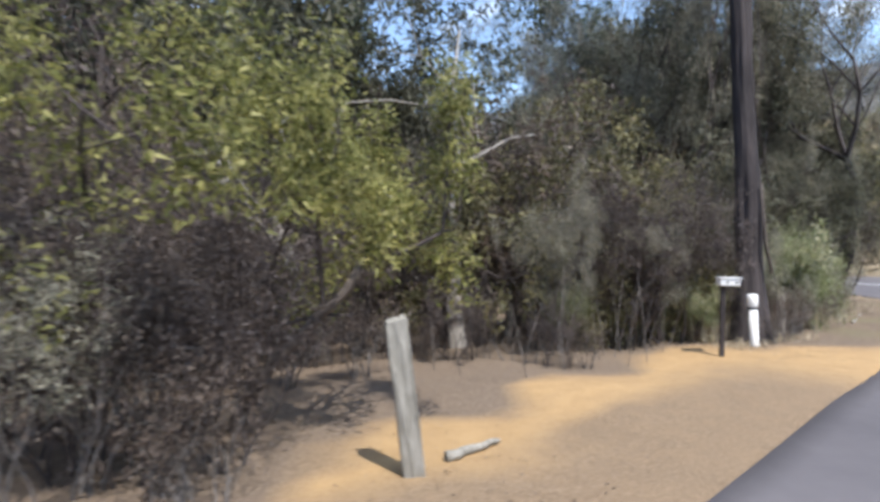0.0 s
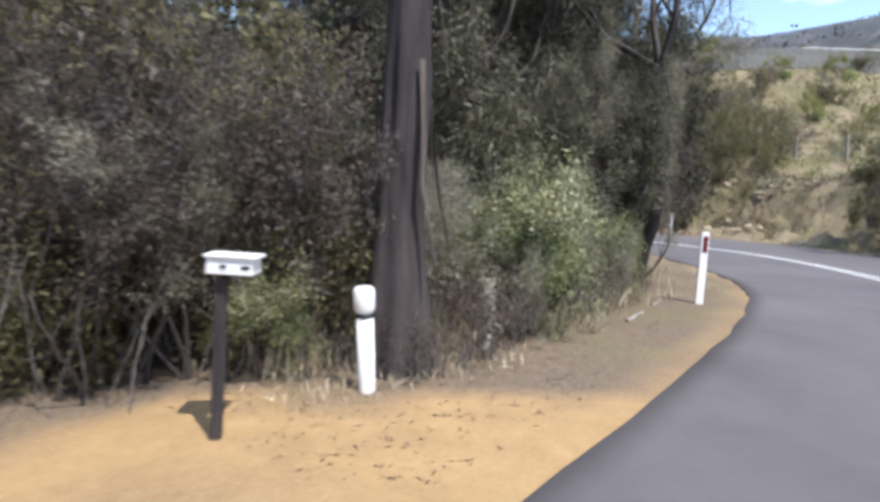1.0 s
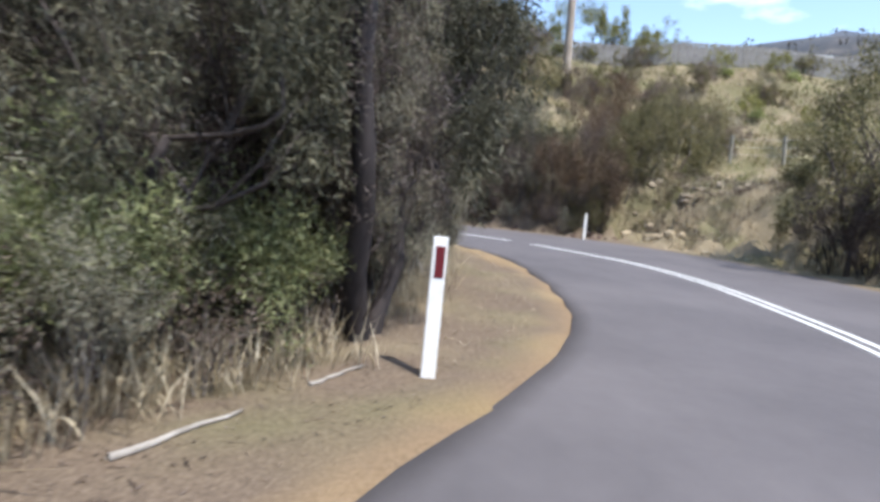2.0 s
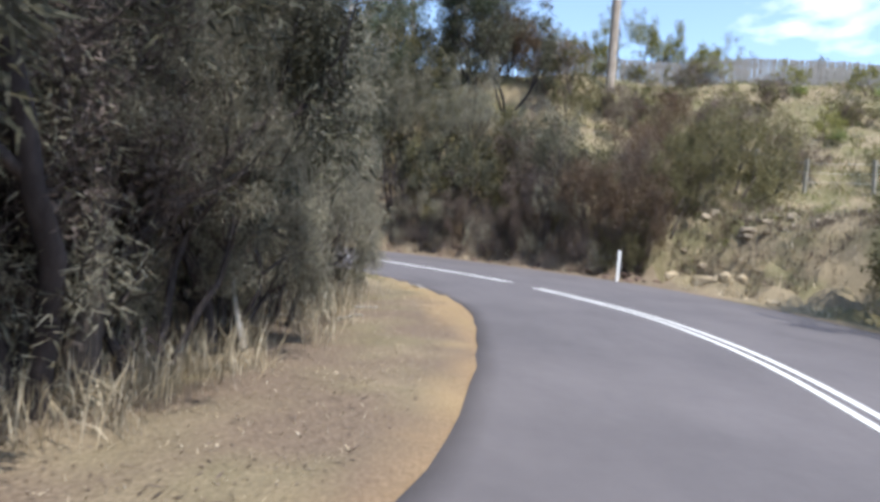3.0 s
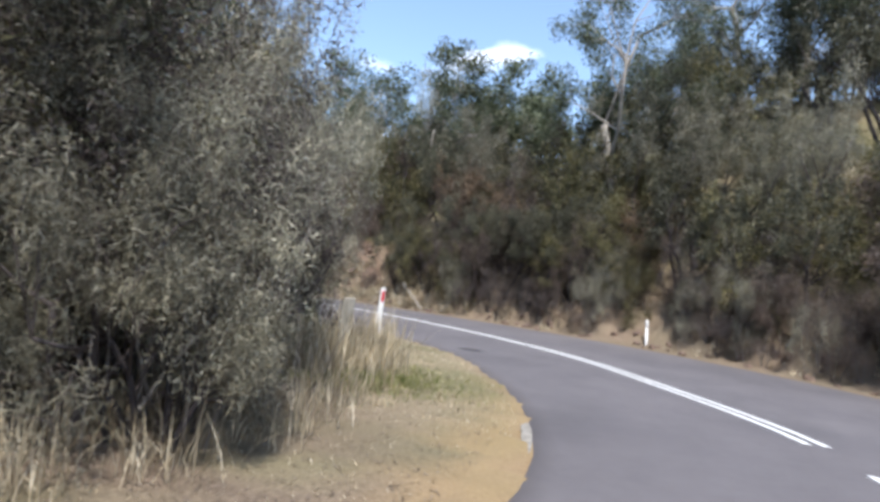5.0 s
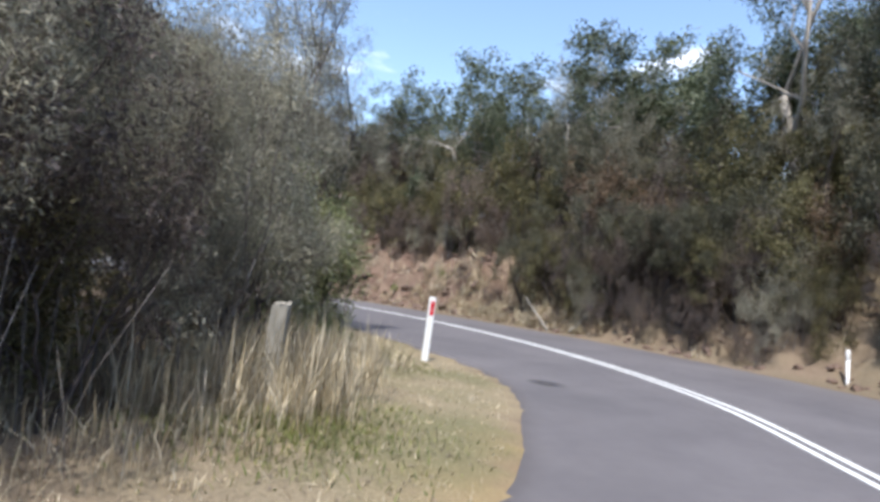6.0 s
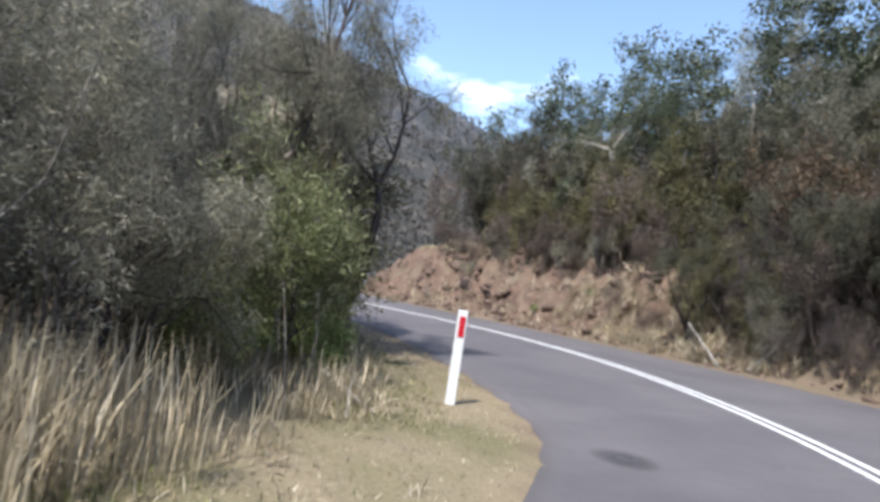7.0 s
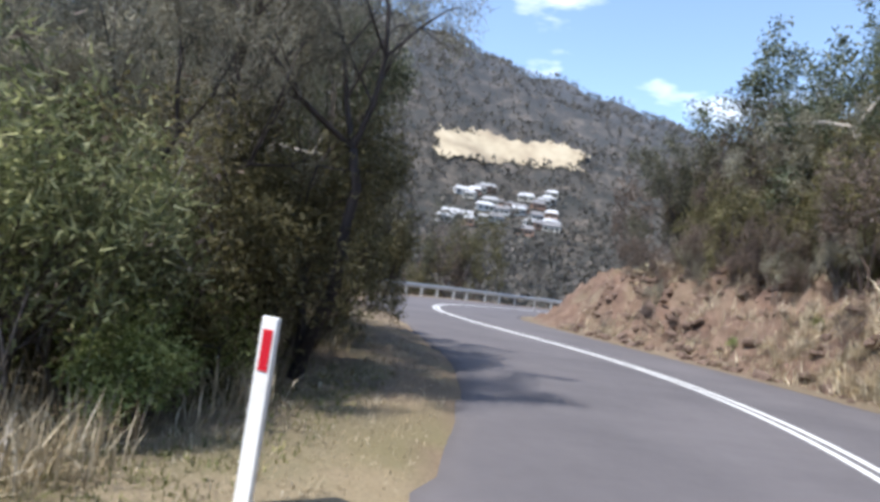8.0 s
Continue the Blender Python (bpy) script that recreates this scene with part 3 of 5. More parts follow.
SPEC = {
    "wattle": (3, "wattle", "dense olive-green wattle with several dark stems", "tree", (4, 1.9, 0.06, 3, 0.75, 0.05, M_BARK, L_OLIVE, 15000, 0.19, 0.075, 0.014, 0.4), dict(R=1.8)),
    "bright": (1, "wattle", "sunlit yellow-green wattle beside the sandy verge", "tree", (3, 2.2, 0.07, 3, 0.75, 0.04, M_BARK, L_BRIGHT, 15000, 0.24, 0.080, 0.017, 0.5), dict(R=2.3)),
    "sheoak": (3, "she_oak", "dark grey-green she-oak with drooping needles", "tree", (3, 2.6, 0.075, 3, 0.6, 0.09, M_DARK_BARK, L_SHEOAK, 30000, 0.22, 0.10, 0.0044, 0.8), dict(R=1.6)),
    "low_oak": (3, "she_oak", "bushy grey-green she-oak with foliage hanging low", "tree", (5, 1.15, 0.04, 3, 0.72, 0.05, M_DARK_BARK, L_SHEOAK, 30000, 0.18, 0.080, 0.0042, 0.6), dict(R=1.25)),
    "thicket": (2, "thicket_shrub", "dense dark-brown thicket of dry twigs, shade in its leaf colour", "shrub", (7, 1.7, 0.026, 3, 0.55, 0.08, M_DUSK_TWIG, L_THICKET, 10000, 0.18, 0.075, 0.010, 0.3), dict(R=1.3)),
    "olive": (2, "wattle", "soft olive-green feathery wattle", "tree", (4, 1.35, 0.04, 3, 0.7, 0.06, M_BARK, L_OLIVE, 17000, 0.27, 0.065, 0.010, 0.2), dict(R=1.4)),
    "shade_oak": (3, "she_oak", "dark dull-green she-oak with drooping needles, shade in its leaf colour", "tree", (3, 2.3, 0.075, 3, 0.62, 0.09, M_DARK_BARK, L_SHADE, 19000, 0.22, 0.10, 0.0095, 0.7), dict(R=1.7)),
    "scrub": (3, "scrub_tree", "tangled grey scrub with fine twigs and small leaves", "shrub", (6, 1.9, 0.022, 3, 0.55, 0.08, M_GREY_TWIG, L_GREY, 25000, 0.18, 0.060, 0.0048, 0.3), dict(R=1.4)),
    "gum": (3, "gum_tree", "tall gum tree with clumped grey-green foliage", "tree", (1, 4.2, 0.16, 3, 0.85, 0.05, M_PALE_BARK, L_GUM, 24000, 0.40, 0.11, 0.019, 0.4), dict(R=4.2, kids=(3, 5))),
    "dead": (3, "dead_shrub", "half-dead shrub of grey-brown twigs and dry leaves", "shrub", (6, 1.3, 0.03, 3, 0.6, 0.05, M_GREY_TWIG, L_BROWN, 3300, 0.30, 0.06, 0.011, 0.2), dict(R=1.3)),
    "brown": (2, "brown_shrub", "tall brown shrub with dry foliage", "shrub", (5, 1.7, 0.04, 3, 0.55, 0.08, M_BROWN_TWIG, L_BROWN, 10500, 0.20, 0.085, 0.0105, 0.2), dict(R=1.4)),
    "rust": (2, "rusty_shrub", "upright shrub with rust-brown dying needles", "shrub", (6, 1.8, 0.04, 3, 0.45, 0.12, M_BROWN_TWIG, L_RUST, 10000, 0.22, 0.11, 0.010, -0.3), dict(R=1.3)),
    "shrub": (2, "green_shrub", "leafy fresh-green shrub growing from the verge", "shrub", (5, 0.75, 0.02, 3, 0.7, 0.05, M_BARK, L_GREEN, 6500, 0.19, 0.055, 0.014, 0.1), dict(R=0.8)),
    "tall_shrub": (2, "green_shrub", "slender-leaved green shrub at the scrub edge", "shrub", (6, 0.95, 0.018, 3, 0.5, 0.12, M_BARK, L_SCRUB_GREEN, 7500, 0.24, 0.085, 0.009, -0.3), dict(R=0.8)),
    "flower": (1, "flowering_bush", "green bush topped with cream flower clusters", "shrub", (5, 0.85, 0.025, 3, 0.6, 0.10, M_BARK, L_SCRUB_GREEN, 8000, 0.17, 0.055, 0.009, 0.1), dict(R=0.95, extra=(L_FLOWER, 1700, 0.09, 0.034, 0.014))),
    "twigs": (2, "bare_shrub", "leafless grey shrub of fine branching twigs", "shrub", (5, 1.1, 0.025, 3, 0.6, 0.05, M_GREY_TWIG, L_BROWN, 350, 0.3, 0.06, 0.012), dict(R=1.2)),
    "dark_gum": (1, "gum_tree", "tall gum with thick dark furrowed bark by the verge", "tree", (1, 10.0, 0.235, 3, 0.62, 0.05, M_DARK_BARK, L_GUM, 12000, 0.5, 0.10, 0.017, 0.7), dict(R=2.2, wiggle=0.03)),
    "peeling_gum": (1, "gum_tree", "slender gum with peeling brown and pale bark", "tree", (1, 5.5, 0.12, 3, 0.5, 0.08, M_BARK, L_GUM, 11000, 0.5, 0.09, 0.015, 0.7), dict(R=1.7, wiggle=0.03)),
    "dead_tree": (1, "dead_tree", "dead pale-grey tree with bare forking limbs", "tree", (1, 2.6, 0.14, 3, 0.75, 0.05, M_PALE_BARK, L_BROWN, 0, 0.3, 0.06, 0.012), dict(R=3.0, kids=(2, 3), wiggle=0.14)),
}
PROTO = {}
USED = set()


def put(kind, k, x, y, scale=1.0, turn=None, z=None, sz=1.0, label="", far=False):
    count, name, words, category, args, more = SPEC[kind]
    far = far or scale < 0.5
    key = (kind, k % count, far)
    if key not in PROTO:
        PROTO[key] = plant(name, 10 * list(SPEC).index(kind) + 7 + k % count, words, category, *args, far=far, **more)
    pro = PROTO[key]
    rng = random.Random(f"{kind}{k}{x:.2f}{y:.2f}")
    turn = rng.uniform(0, 360) if turn is None else turn
    m = pose(x, y, height(x, y) if z is None else z, rng.uniform(-3, 3), rng.uniform(-3, 3), turn) @ Matrix.Diagonal((scale, scale, scale * sz, 1))
    if pro.name in USED:
        ob = copy_thing(pro, m)
        ob.scale = (scale, scale, scale * sz)
    else:
        USED.add(pro.name)
        pro.matrix_basis = m
        ob = pro
    return tagged(ob, label) if label else ob


CLEAR = [(10.4, 37.4, 1.1), (6.6, 24.9, 0.8)]


def on_open_slope(x, y):
    """The slope below the hilltop fence, where only low scrub grows."""
    return y > 29 and x > 11.3 + 0.30 * (y - 12.0)


def along(poly, sign, x0, y0, x1, y1, spacing, off, jitter, rng):
    """Places beside a road edge, from the point nearest (x0, y0) to that nearest (x1, y1)."""
    i0, i1 = np.hypot(poly[:, 0] - x0, poly[:, 1] - y0).argmin(), np.hypot(poly[:, 0] - x1, poly[:, 1] - y1).argmin()
    seg = poly[min(i0, i1):max(i0, i1) + 1]
    s = np.r_[0, np.cumsum(np.linalg.norm(np.diff(seg, axis=0), axis=1))]
    t = np.gradient(seg, axis=0)
    t /= np.linalg.norm(t, axis=1)[:, None]
    out, v = [], 0.3
    while v < s[-1]:
        i = min(np.searchsorted(s, v), len(seg) - 1)
        o = off + rng.uniform(-jitter, jitter)
        out.append((seg[i][0] + sign * t[i][1] * o, seg[i][1] - sign * t[i][0] * o))
        v += spacing * rng.uniform(0.75, 1.25)
    return out


def row(poly, sign, a, b, spacing, off, jitter, kinds, lo, hi, rng, sz=(0.95, 1.15), far=False):
    for x, y in along(poly, sign, *a, *b, spacing, off, jitter, rng):
        if any(math.hypot(x - a0, y - b0) < r0 for a0, b0, r0 in CLEAR):
            continue
        kind, k, size, tall = rng.choice(kinds), rng.randint(0, 2), rng.uniform(lo, hi), rng.uniform(*sz)
        if on_open_slope(x, y):
            if kind == "gum":
                continue
            size = min(size, 0.62)
        put(kind, k, x, y, size, sz=tall, far=far)


rng = random.Random(5)
# left of the road: the track mouth with its post, then thick scrub
put("bright", 0, -1.75, 4.6, 0.86, 40)
put("dead", 0, -2.1, 3.3, 0.62, label="low reddish-brown dead shrub on the verge")
put("dead", 1, -3.0, 3.9, 0.7)
put("dead", 2, -1.5, 3.3, 0.42)
put("scrub", 1, -2.2, 3.0, 0.42, label="dark tangled low scrub at the verge")
put("dead", 1, -1.25, 3.15, 0.30)
put("dead", 0, -1.6, 5.9, 0.5, label="low dry shrub in the litter by the track")
put("dead", 2, -0.9, 6.6, 0.42, label="low dry shrub in the litter by the track")
for k, (x, y, size) in enumerate(((-1.35, 3.75, 0.42), (-1.85, 3.6, 0.5), (-2.35, 3.7, 0.55), (-2.9, 3.9, 0.6), (-2.1, 4.1, 0.6))):
    put("thicket", k, x, y, size, label="low dark-brown thicket on the verge")
put("brown", 0, -2.9, 4.6, 0.75)
put("brown", 1, -3.6, 5.6, 0.9)
put("dead_tree", 0, 1.2, 9.6, 1.1, 60)
put("dead_tree", 0, -1.7, 8.7, 0.95, 190)
for k, (x, y, size) in enumerate(((-0.7, 8.3, 0.6), (0.9, 9.3, 0.7), (-1.9, 7.7, 0.7), (-3.0, 6.9, 0.8), (0.1, 9.9, 0.9), (-1.1, 9.5, 0.9), (1.3, 8.5, 0.4), (-2.4, 9.3, 1.0))):
    put("thicket", k, x, y, size)
put("dark_gum", 0, 4.55, 8.70, 1.1, 0)
put("peeling_gum", 0, 9.0, 14.9, 1.0, 200)
put("sheoak", 0, 8.35, 12.9, 1.5)
put("shade_oak", 1, 7.0, 14.0, 1.7)
put("shade_oak", 2, 5.2, 12.6, 1.6)
put("thicket", 0, 8.1, 12.6, 0.75)
put("low_oak", 0, 7.9, 13.2, 0.9)
put("shade_oak", 2, 7.45, 12.15, 0.7)
put("shade_oak", 0, 6.9, 12.0, 0.8)
put("shade_oak", 1, 8.9, 14.6, 1.15)
put("sheoak", 1, 9.5, 16.4, 1.05)
put("shade_oak", 2, 9.2, 18.9, 1.1)
for k, (x, y, s) in enumerate(((7.2, 12.0, 0.9), (7.75, 12.6, 0.95), (8.25, 13.05, 0.95), (8.55, 13.75, 0.9), (8.95, 14.6, 0.9), (9.25, 15.5, 0.9), (9.4, 16.6, 0.8), (8.3, 14.6, 1.15), (6.6, 12.2, 1.1))):
    put("sheoak" if k < 6 else "low_oak", k, x, y, s * (0.62 if k < 6 else 1.0), sz=1.1)
# Dark thickets added behind the stems to stand in for a shaded hollow.
for k, (x, y, s) in enumerate(((7.5, 12.7, 0.8), (8.05, 13.3, 0.8), (8.4, 14.1, 0.8), (8.7, 15.1, 0.8), (7.0, 12.4, 0.8))):
    put("thicket", k, x, y, s)
for k, (x, y, s) in enumerate(((1.75, 9.0, 0.9), (2.6, 9.4, 1.2), (3.4, 9.6, 1.0), (2.2, 10.1, 1.3))):
    put("olive", k, x, y, s)
for k, (x, y, s) in enumerate(((6.55, 10.75, 0.72), (7.0, 11.2, 0.75), (7.5, 11.9, 0.7), (6.0, 10.5, 0.8), (5.5, 9.9, 0.7), (7.9, 12.4, 0.6))):
    put("tall_shrub", k, x, y, s, label="slender-leaved green shrub at the scrub edge")
for k, (x, y, s) in enumerate(((2.45, 8.2, 0.6), (3.2, 8.45, 0.7), (1.8, 8.3, 0.5), (2.8, 8.6, 0.7), (3.75, 8.75, 0.6), (2.1, 8.7, 0.65))):
    put("tall_shrub" if k == 2 else "thicket", k, x, y, s, label="dull dark low scrub behind the sandy track mouth")
# Small dark plants added to stand in for tree shade on the litter.
for k in range(22):
    x = -3.0 + 4.8 * ((k * 0.618) % 1)
    y = 6.3 + 1.9 * ((k * 0.383 + 0.2) % 1) + 0.12 * x
    put(["thicket", "dead", "thicket", "twigs"][k % 4], k, x, y, 0.14 + 0.16 * ((k * 0.27) % 1), label="low dry twigs added under the trees to darken the shaded litter")
for k, (x, y, s) in enumerate(((6.6, 10.25, 0.36), (7.0, 10.7, 0.34), (7.5, 11.3, 0.32), (6.2, 9.95, 0.4), (7.95, 11.95, 0.3))):
    put("scrub" if k % 2 else "dead", k, x, y, s, label="low grey twiggy scrub at the verge")
for k, (x, y, size) in enumerate(((4.85, 8.45, 0.3), (5.1, 8.75, 0.34), (4.2, 8.65, 0.32), (4.65, 8.3, 0.2), (3.9, 8.4, 0.36), (5.35, 9.0, 0.34))):
    put("dead" if k % 2 else "twigs", k, x, y, size, label="low grey dry twigs round the foot of the gum")
put("flower", 1, 3.6, 8.5, 0.55)
put("flower", 0, 6.2, 10.05, 1.0, sz=1.1)
for k, (x, y, size) in enumerate(((4.75, 9.0, 0.36), (5.0, 9.35, 0.42), (5.75, 9.55, 0.3), (5.6, 9.3, 0.24), (6.1, 9.75, 0.26), (4.5, 9.2, 0.5))):
    put("scrub" if k % 2 else "dead", k, x, y, size, label="low grey twiggy scrub at the verge")
row(LEFT, -1, (-9, -7.3), (-3.5, -1.8), 2.0, 3.4, 0.5, ["wattle", "dead", "sheoak"], 0.9, 1.1, rng)
row(LEFT, -1, (-4, -2), (5, 7), 1.2, 7.4, 0.6, ["thicket", "twigs", "thicket", "dead"], 0.85, 1.15, rng, far=True)
row(LEFT, -1, (-8, -6), (7, 9), 1.4, 9.6, 0.8, ["thicket", "thicket", "shade_oak", "thicket"], 1.5, 1.9, rng, far=True)
row(LEFT, -1, (-12, -10), (8, 10), 2.2, 17.0, 1.5, ["gum", "shade_oak"], 1.5, 1.7, rng, far=True)
row(LEFT, -1, (-10, -8), (8, 10), 1.3, 11.8, 0.6, ["thicket", "shade_oak", "thicket"], 1.6, 1.9, rng, far=True)
row(LEFT, -1, (-9, -7), (9, 11), 1.9, 13.5, 1.2, ["gum", "shade_oak", "shade_oak"], 1.3, 1.5, rng, far=True)
row(LEFT, -1, (3.2, 5.0), (9.3, 11.3), 0.9, 2.9, 0.35, ["dead", "scrub", "scrub", "dead"], 0.5, 0.8, rng)
row(LEFT, -1, (3.5, 5.3), (10.5, 13), 1.1, 4.4, 0.5, ["sheoak", "wattle", "scrub", "brown"], 0.85, 1.1, rng, far=True)
row(LEFT, -1, (11.3, 14.6), (12.1, 21.6), 0.95, 2.55, 0.3, ["low_oak", "scrub", "low_oak", "dead"], 0.7, 0.9, rng, (1.0, 1.25))
row(LEFT, -1, (11, 13.6), (12.0, 22), 1.3, 4.4, 0.5, ["low_oak", "thicket", "scrub", "sheoak"], 0.95, 1.15, rng, far=True)
row(LEFT, -1, (11, 13.6), (11, 24.5), 1.8, 7.2, 0.8, ["shade_oak", "gum"], 1.1, 1.3, rng, far=True)
# Dark leaf colour here stands in for a bush in its own shade.
put("thicket", 0, 8.9, 21.4, 1.0)
put("thicket", 1, 8.8, 22.3, 0.75)
put("thicket", 0, 9.6, 20.8, 0.7)
put("shade_oak", 1, 7.9, 20.2, 1.15)
put("thicket", 1, 9.0, 20.6, 1.0)
put("olive", 0, 8.6, 20.9, 1.5)
put("scrub", 0, 7.9, 23.3, 1.05)
put("scrub", 2, 7.3, 24.0, 0.95)
put("twigs", 0, 8.2, 23.9, 0.9)
put("low_oak", 1, 7.1, 24.5, 1.0)
row(LEFT, -1, (11.2, 24), (0, 29.5), 1.0, 3.7, 0.4, ["scrub", "low_oak", "olive", "scrub"], 0.6, 0.8, rng)
row(LEFT, -1, (11.2, 24), (-6, 28.8), 1.7, 6.3, 0.7, ["sheoak", "twigs", "sheoak", "olive"], 1.0, 1.25, rng, far=True)
put("tall_shrub", 0, 5.7, 26.0, 1.25)
put("tall_shrub", 1, 4.9, 26.4, 1.15)
put("twigs", 1, 4.9, 25.4, 1.7)
put("twigs", 0, 5.6, 25.6, 1.5)
put("shrub", 1, 5.5, 26.65, 0.75)
put("shrub", 1, 4.2, 26.8, 0.75)
put("shrub", 0, 6.4, 25.6, 0.75)
put("wattle", 1, 3.3, 26.7, 0.8)
put("wattle", 0, 1.4, 27.1, 0.85)
put("wattle", 2, -0.4, 27.2, 0.85)
put("sheoak", 1, -2.2, 27.0, 0.8)
put("wattle", 0, -4.2, 27.1, 0.8)
put("sheoak", 2, 3.9, 26.2, 1.0)
put("sheoak", 0, 3.2, 27.3, 1.2)
put("olive", 1, 2.3, 27.0, 1.4)
put("olive", 0, 4.0, 26.0, 1.2)
put("sheoak", 0, -0.6, 26.2, 1.25)
put("brown", 0, -2.4, 26.2, 1.2)
put("gum", 1, 2.0, 25.4, 0.9, label="slender gum leaning over the scrub")
row(LEFT, -1, (-5, 29), (-20, 26.9), 1.9, 2.9, 0.5, ["wattle", "sheoak"], 0.7, 0.85, rng)
row(RIGHT, 1, (-3, 37), (-13.5, 35), 1.3, 2.6, 0.7, ["dead", "twigs", "scrub"], 0.25, 0.42, rng)
row(RIGHT, 1, (-2, 37), (-14, 34.8), 1.1, 3.3, 0.3, ["brown", "dead", "scrub", "brown"], 0.4, 0.62, rng)
# right of the road: scrub on the bank, taller trees on the hill behind
row(RIGHT, 1, (15, 7.5), (19.7, 17.8), 1.6, 2.4, 0.5, ["wattle", "brown", "dead"], 0.7, 0.95, rng)
put("wattle", 0, 22.2, 20.4, 1.6)
put("wattle", 1, 23.6, 22.6, 1.15)
# Dark thickets added among the wattles to stand in for their shaded side.
for k, (x, y, size) in enumerate(((21.7, 20.0, 0.9), (21.9, 21.2, 0.8), (22.6, 19.2, 1.0), (21.3, 18.9, 0.7))):
    put("thicket", k, x, y, size)
put("brown", 1, 22.0, 18.6, 1.0)
put("rust", 1, 19.7, 31.2, 1.0)
put("rust", 0, 18.4, 32.3, 0.95)
put("olive", 0, 25.5, 34.8, 1.75)
put("wattle", 2, 23.3, 33.6, 0.95)
put("wattle", 0, 21.6, 32.6, 0.8)
put("brown", 0, 20.6, 33.4, 0.8)
put("rust", 0, 21.0, 35.0, 1.0)
put("rust", 1, 22.4, 36.2, 0.85)
row(RIGHT, 1, (17.2, 31.3), (1.4, 37.5), 0.8, 1.5, 0.3, ["brown", "dead", "scrub", "brown", "scrub", "dead"], 0.5, 0.8, rng)
row(RIGHT, 1, (17.6, 31), (0.4, 37.4), 0.95, 2.7, 0.4, ["olive", "dead", "wattle", "brown", "rust", "shade_oak"], 0.75, 1.0, rng, far=True)
row(RIGHT, 1, (17.0, 31.5), (0, 37.3), 1.0, 4.0, 0.5, ["brown", "olive", "shade_oak", "sheoak", "wattle", "wattle"], 0.9, 1.15, rng, far=True)
row(RIGHT, 1, (2, 37.5), (-14, 34.8), 0.95, 3.9, 0.5, ["brown", "dead", "wattle", "brown", "twigs"], 0.6, 0.95, rng, far=True)
row(RIGHT, 1, (17.6, 31), (-16, 34.5), 1.25, 5.6, 0.7, ["brown", "shade_oak", "wattle", "sheoak", "wattle", "olive"], 1.1, 1.35, rng, far=True)
row(RIGHT, 1, (17, 31.5), (-18, 34.3), 1.7, 8.4, 1.0, ["wattle", "shade_oak", "brown", "wattle"], 1.15, 1.45, rng, far=True)
row(RIGHT, 1, (16, 32.6), (-18, 34.3), 2.4, 12.0, 1.2, ["wattle", "shade_oak", "gum"], 1.1, 1.35, rng, far=True)
row(RIGHT, 1, (14, 34.4), (-12, 35), 3.4, 15.0, 2.0, ["gum", "shade_oak", "brown"], 0.95, 1.2, rng, far=True)
row(RIGHT, 1, (2, 37.5), (-17, 34.4), 1.5, 7.0, 0.8, ["rust", "brown", "shade_oak", "brown"], 1.1, 1.4, rng, far=True)
row(RIGHT, 1, (1, 37.4), (-17, 34.4), 2.6, 10.0, 0.8, ["gum", "shade_oak", "brown"], 0.95, 1.2, rng, far=True)
# Dark leaf colours of these plants stand in for deep shade in the scrub.
row(RIGHT, 1, (17.9, 30.5), (2.2, 37.5), 0.75, 0.95, 0.2, ["thicket", "dead", "thicket", "scrub"], 0.28, 0.45, rng)
row(RIGHT, 1, (17.9, 30.5), (2.2, 37.5), 1.0, 1.9, 0.3, ["thicket", "olive", "thicket", "dead"], 0.6, 0.85, rng)
for k, (x, y, size) in enumerate(((20.3, 31.6, 0.6), (21.2, 31.9, 0.75), (22.2, 32.4, 0.7), (19.4, 31.2, 0.55))):
    put("wattle", k, x, y, size, label="dark dense wattle at the foot of the stony bank")
row(RIGHT, 1, (0.5, 37.4), (-12, 35.1), 1.3, 1.7, 0.6, ["thicket", "shrub", "dead", "thicket"], 0.16, 0.32, rng)
for k in range(13):
    put(["wattle", "brown", "olive"][k % 3], k, 9.6 + 0.8 * k, 45.2 + 1.1 * ((k * 0.618) % 1), 0.6 + 0.25 * ((k * 0.37) % 1), far=True, label="scrub under the gums on the hill crest")
put("gum", 0, 8.7, 41.5, 1.3)
put("gum", 2, 16.2, 45.5, 1.2)
put("gum", 1, 13.8, 46.0, 1.1)
put("gum", 0, 12.0, 47.5, 1.05)
put("gum", 2, 8.5, 46.5, 1.15)
# Dark-leaved oaks add to the shade put into the bank scrub's colour.
row(RIGHT, 1, (7.5, 37.2), (0.2, 37.4), 0.95, 2.0, 0.25, ["shade_oak", "wattle"], 0.72, 0.92, rng)
for k, (x, y) in enumerate(((-2, 43), (-5, 43.5), (1.5, 44), (-8.2, 43), (4.5, 44.5))):
    put("gum", k, x, y, 1.1 + 0.12 * (k % 3), far=True)
for k, (x, y) in enumerate(((6.4, 13.6), (7.5, 15.6), (5.1, 13.1), (3.9, 13.4), (2.5, 13.2), (6.0, 16.0))):
    put("sheoak", k, x, y, 1.25 + 0.06 * (k % 3), sz=1.05)
put("gum", 0, -6.3, 44.7, 0.95)
put("gum", 1, 2.9, 45.6, 0.95)
put("shade_oak", 0, 12.0, 44.5, 1.3, far=True)
for k, (x, y, s) in enumerate(((27.0, 50.5, 1.3), (30.0, 51, 1.0), (33, 50.4, 1.15), (38, 50, 0.7), (23, 50.5, 1.0))):
    put("bright" if k % 2 == 0 else "wattle", k, x, y, s, label="rounded garden tree behind the hilltop fence")
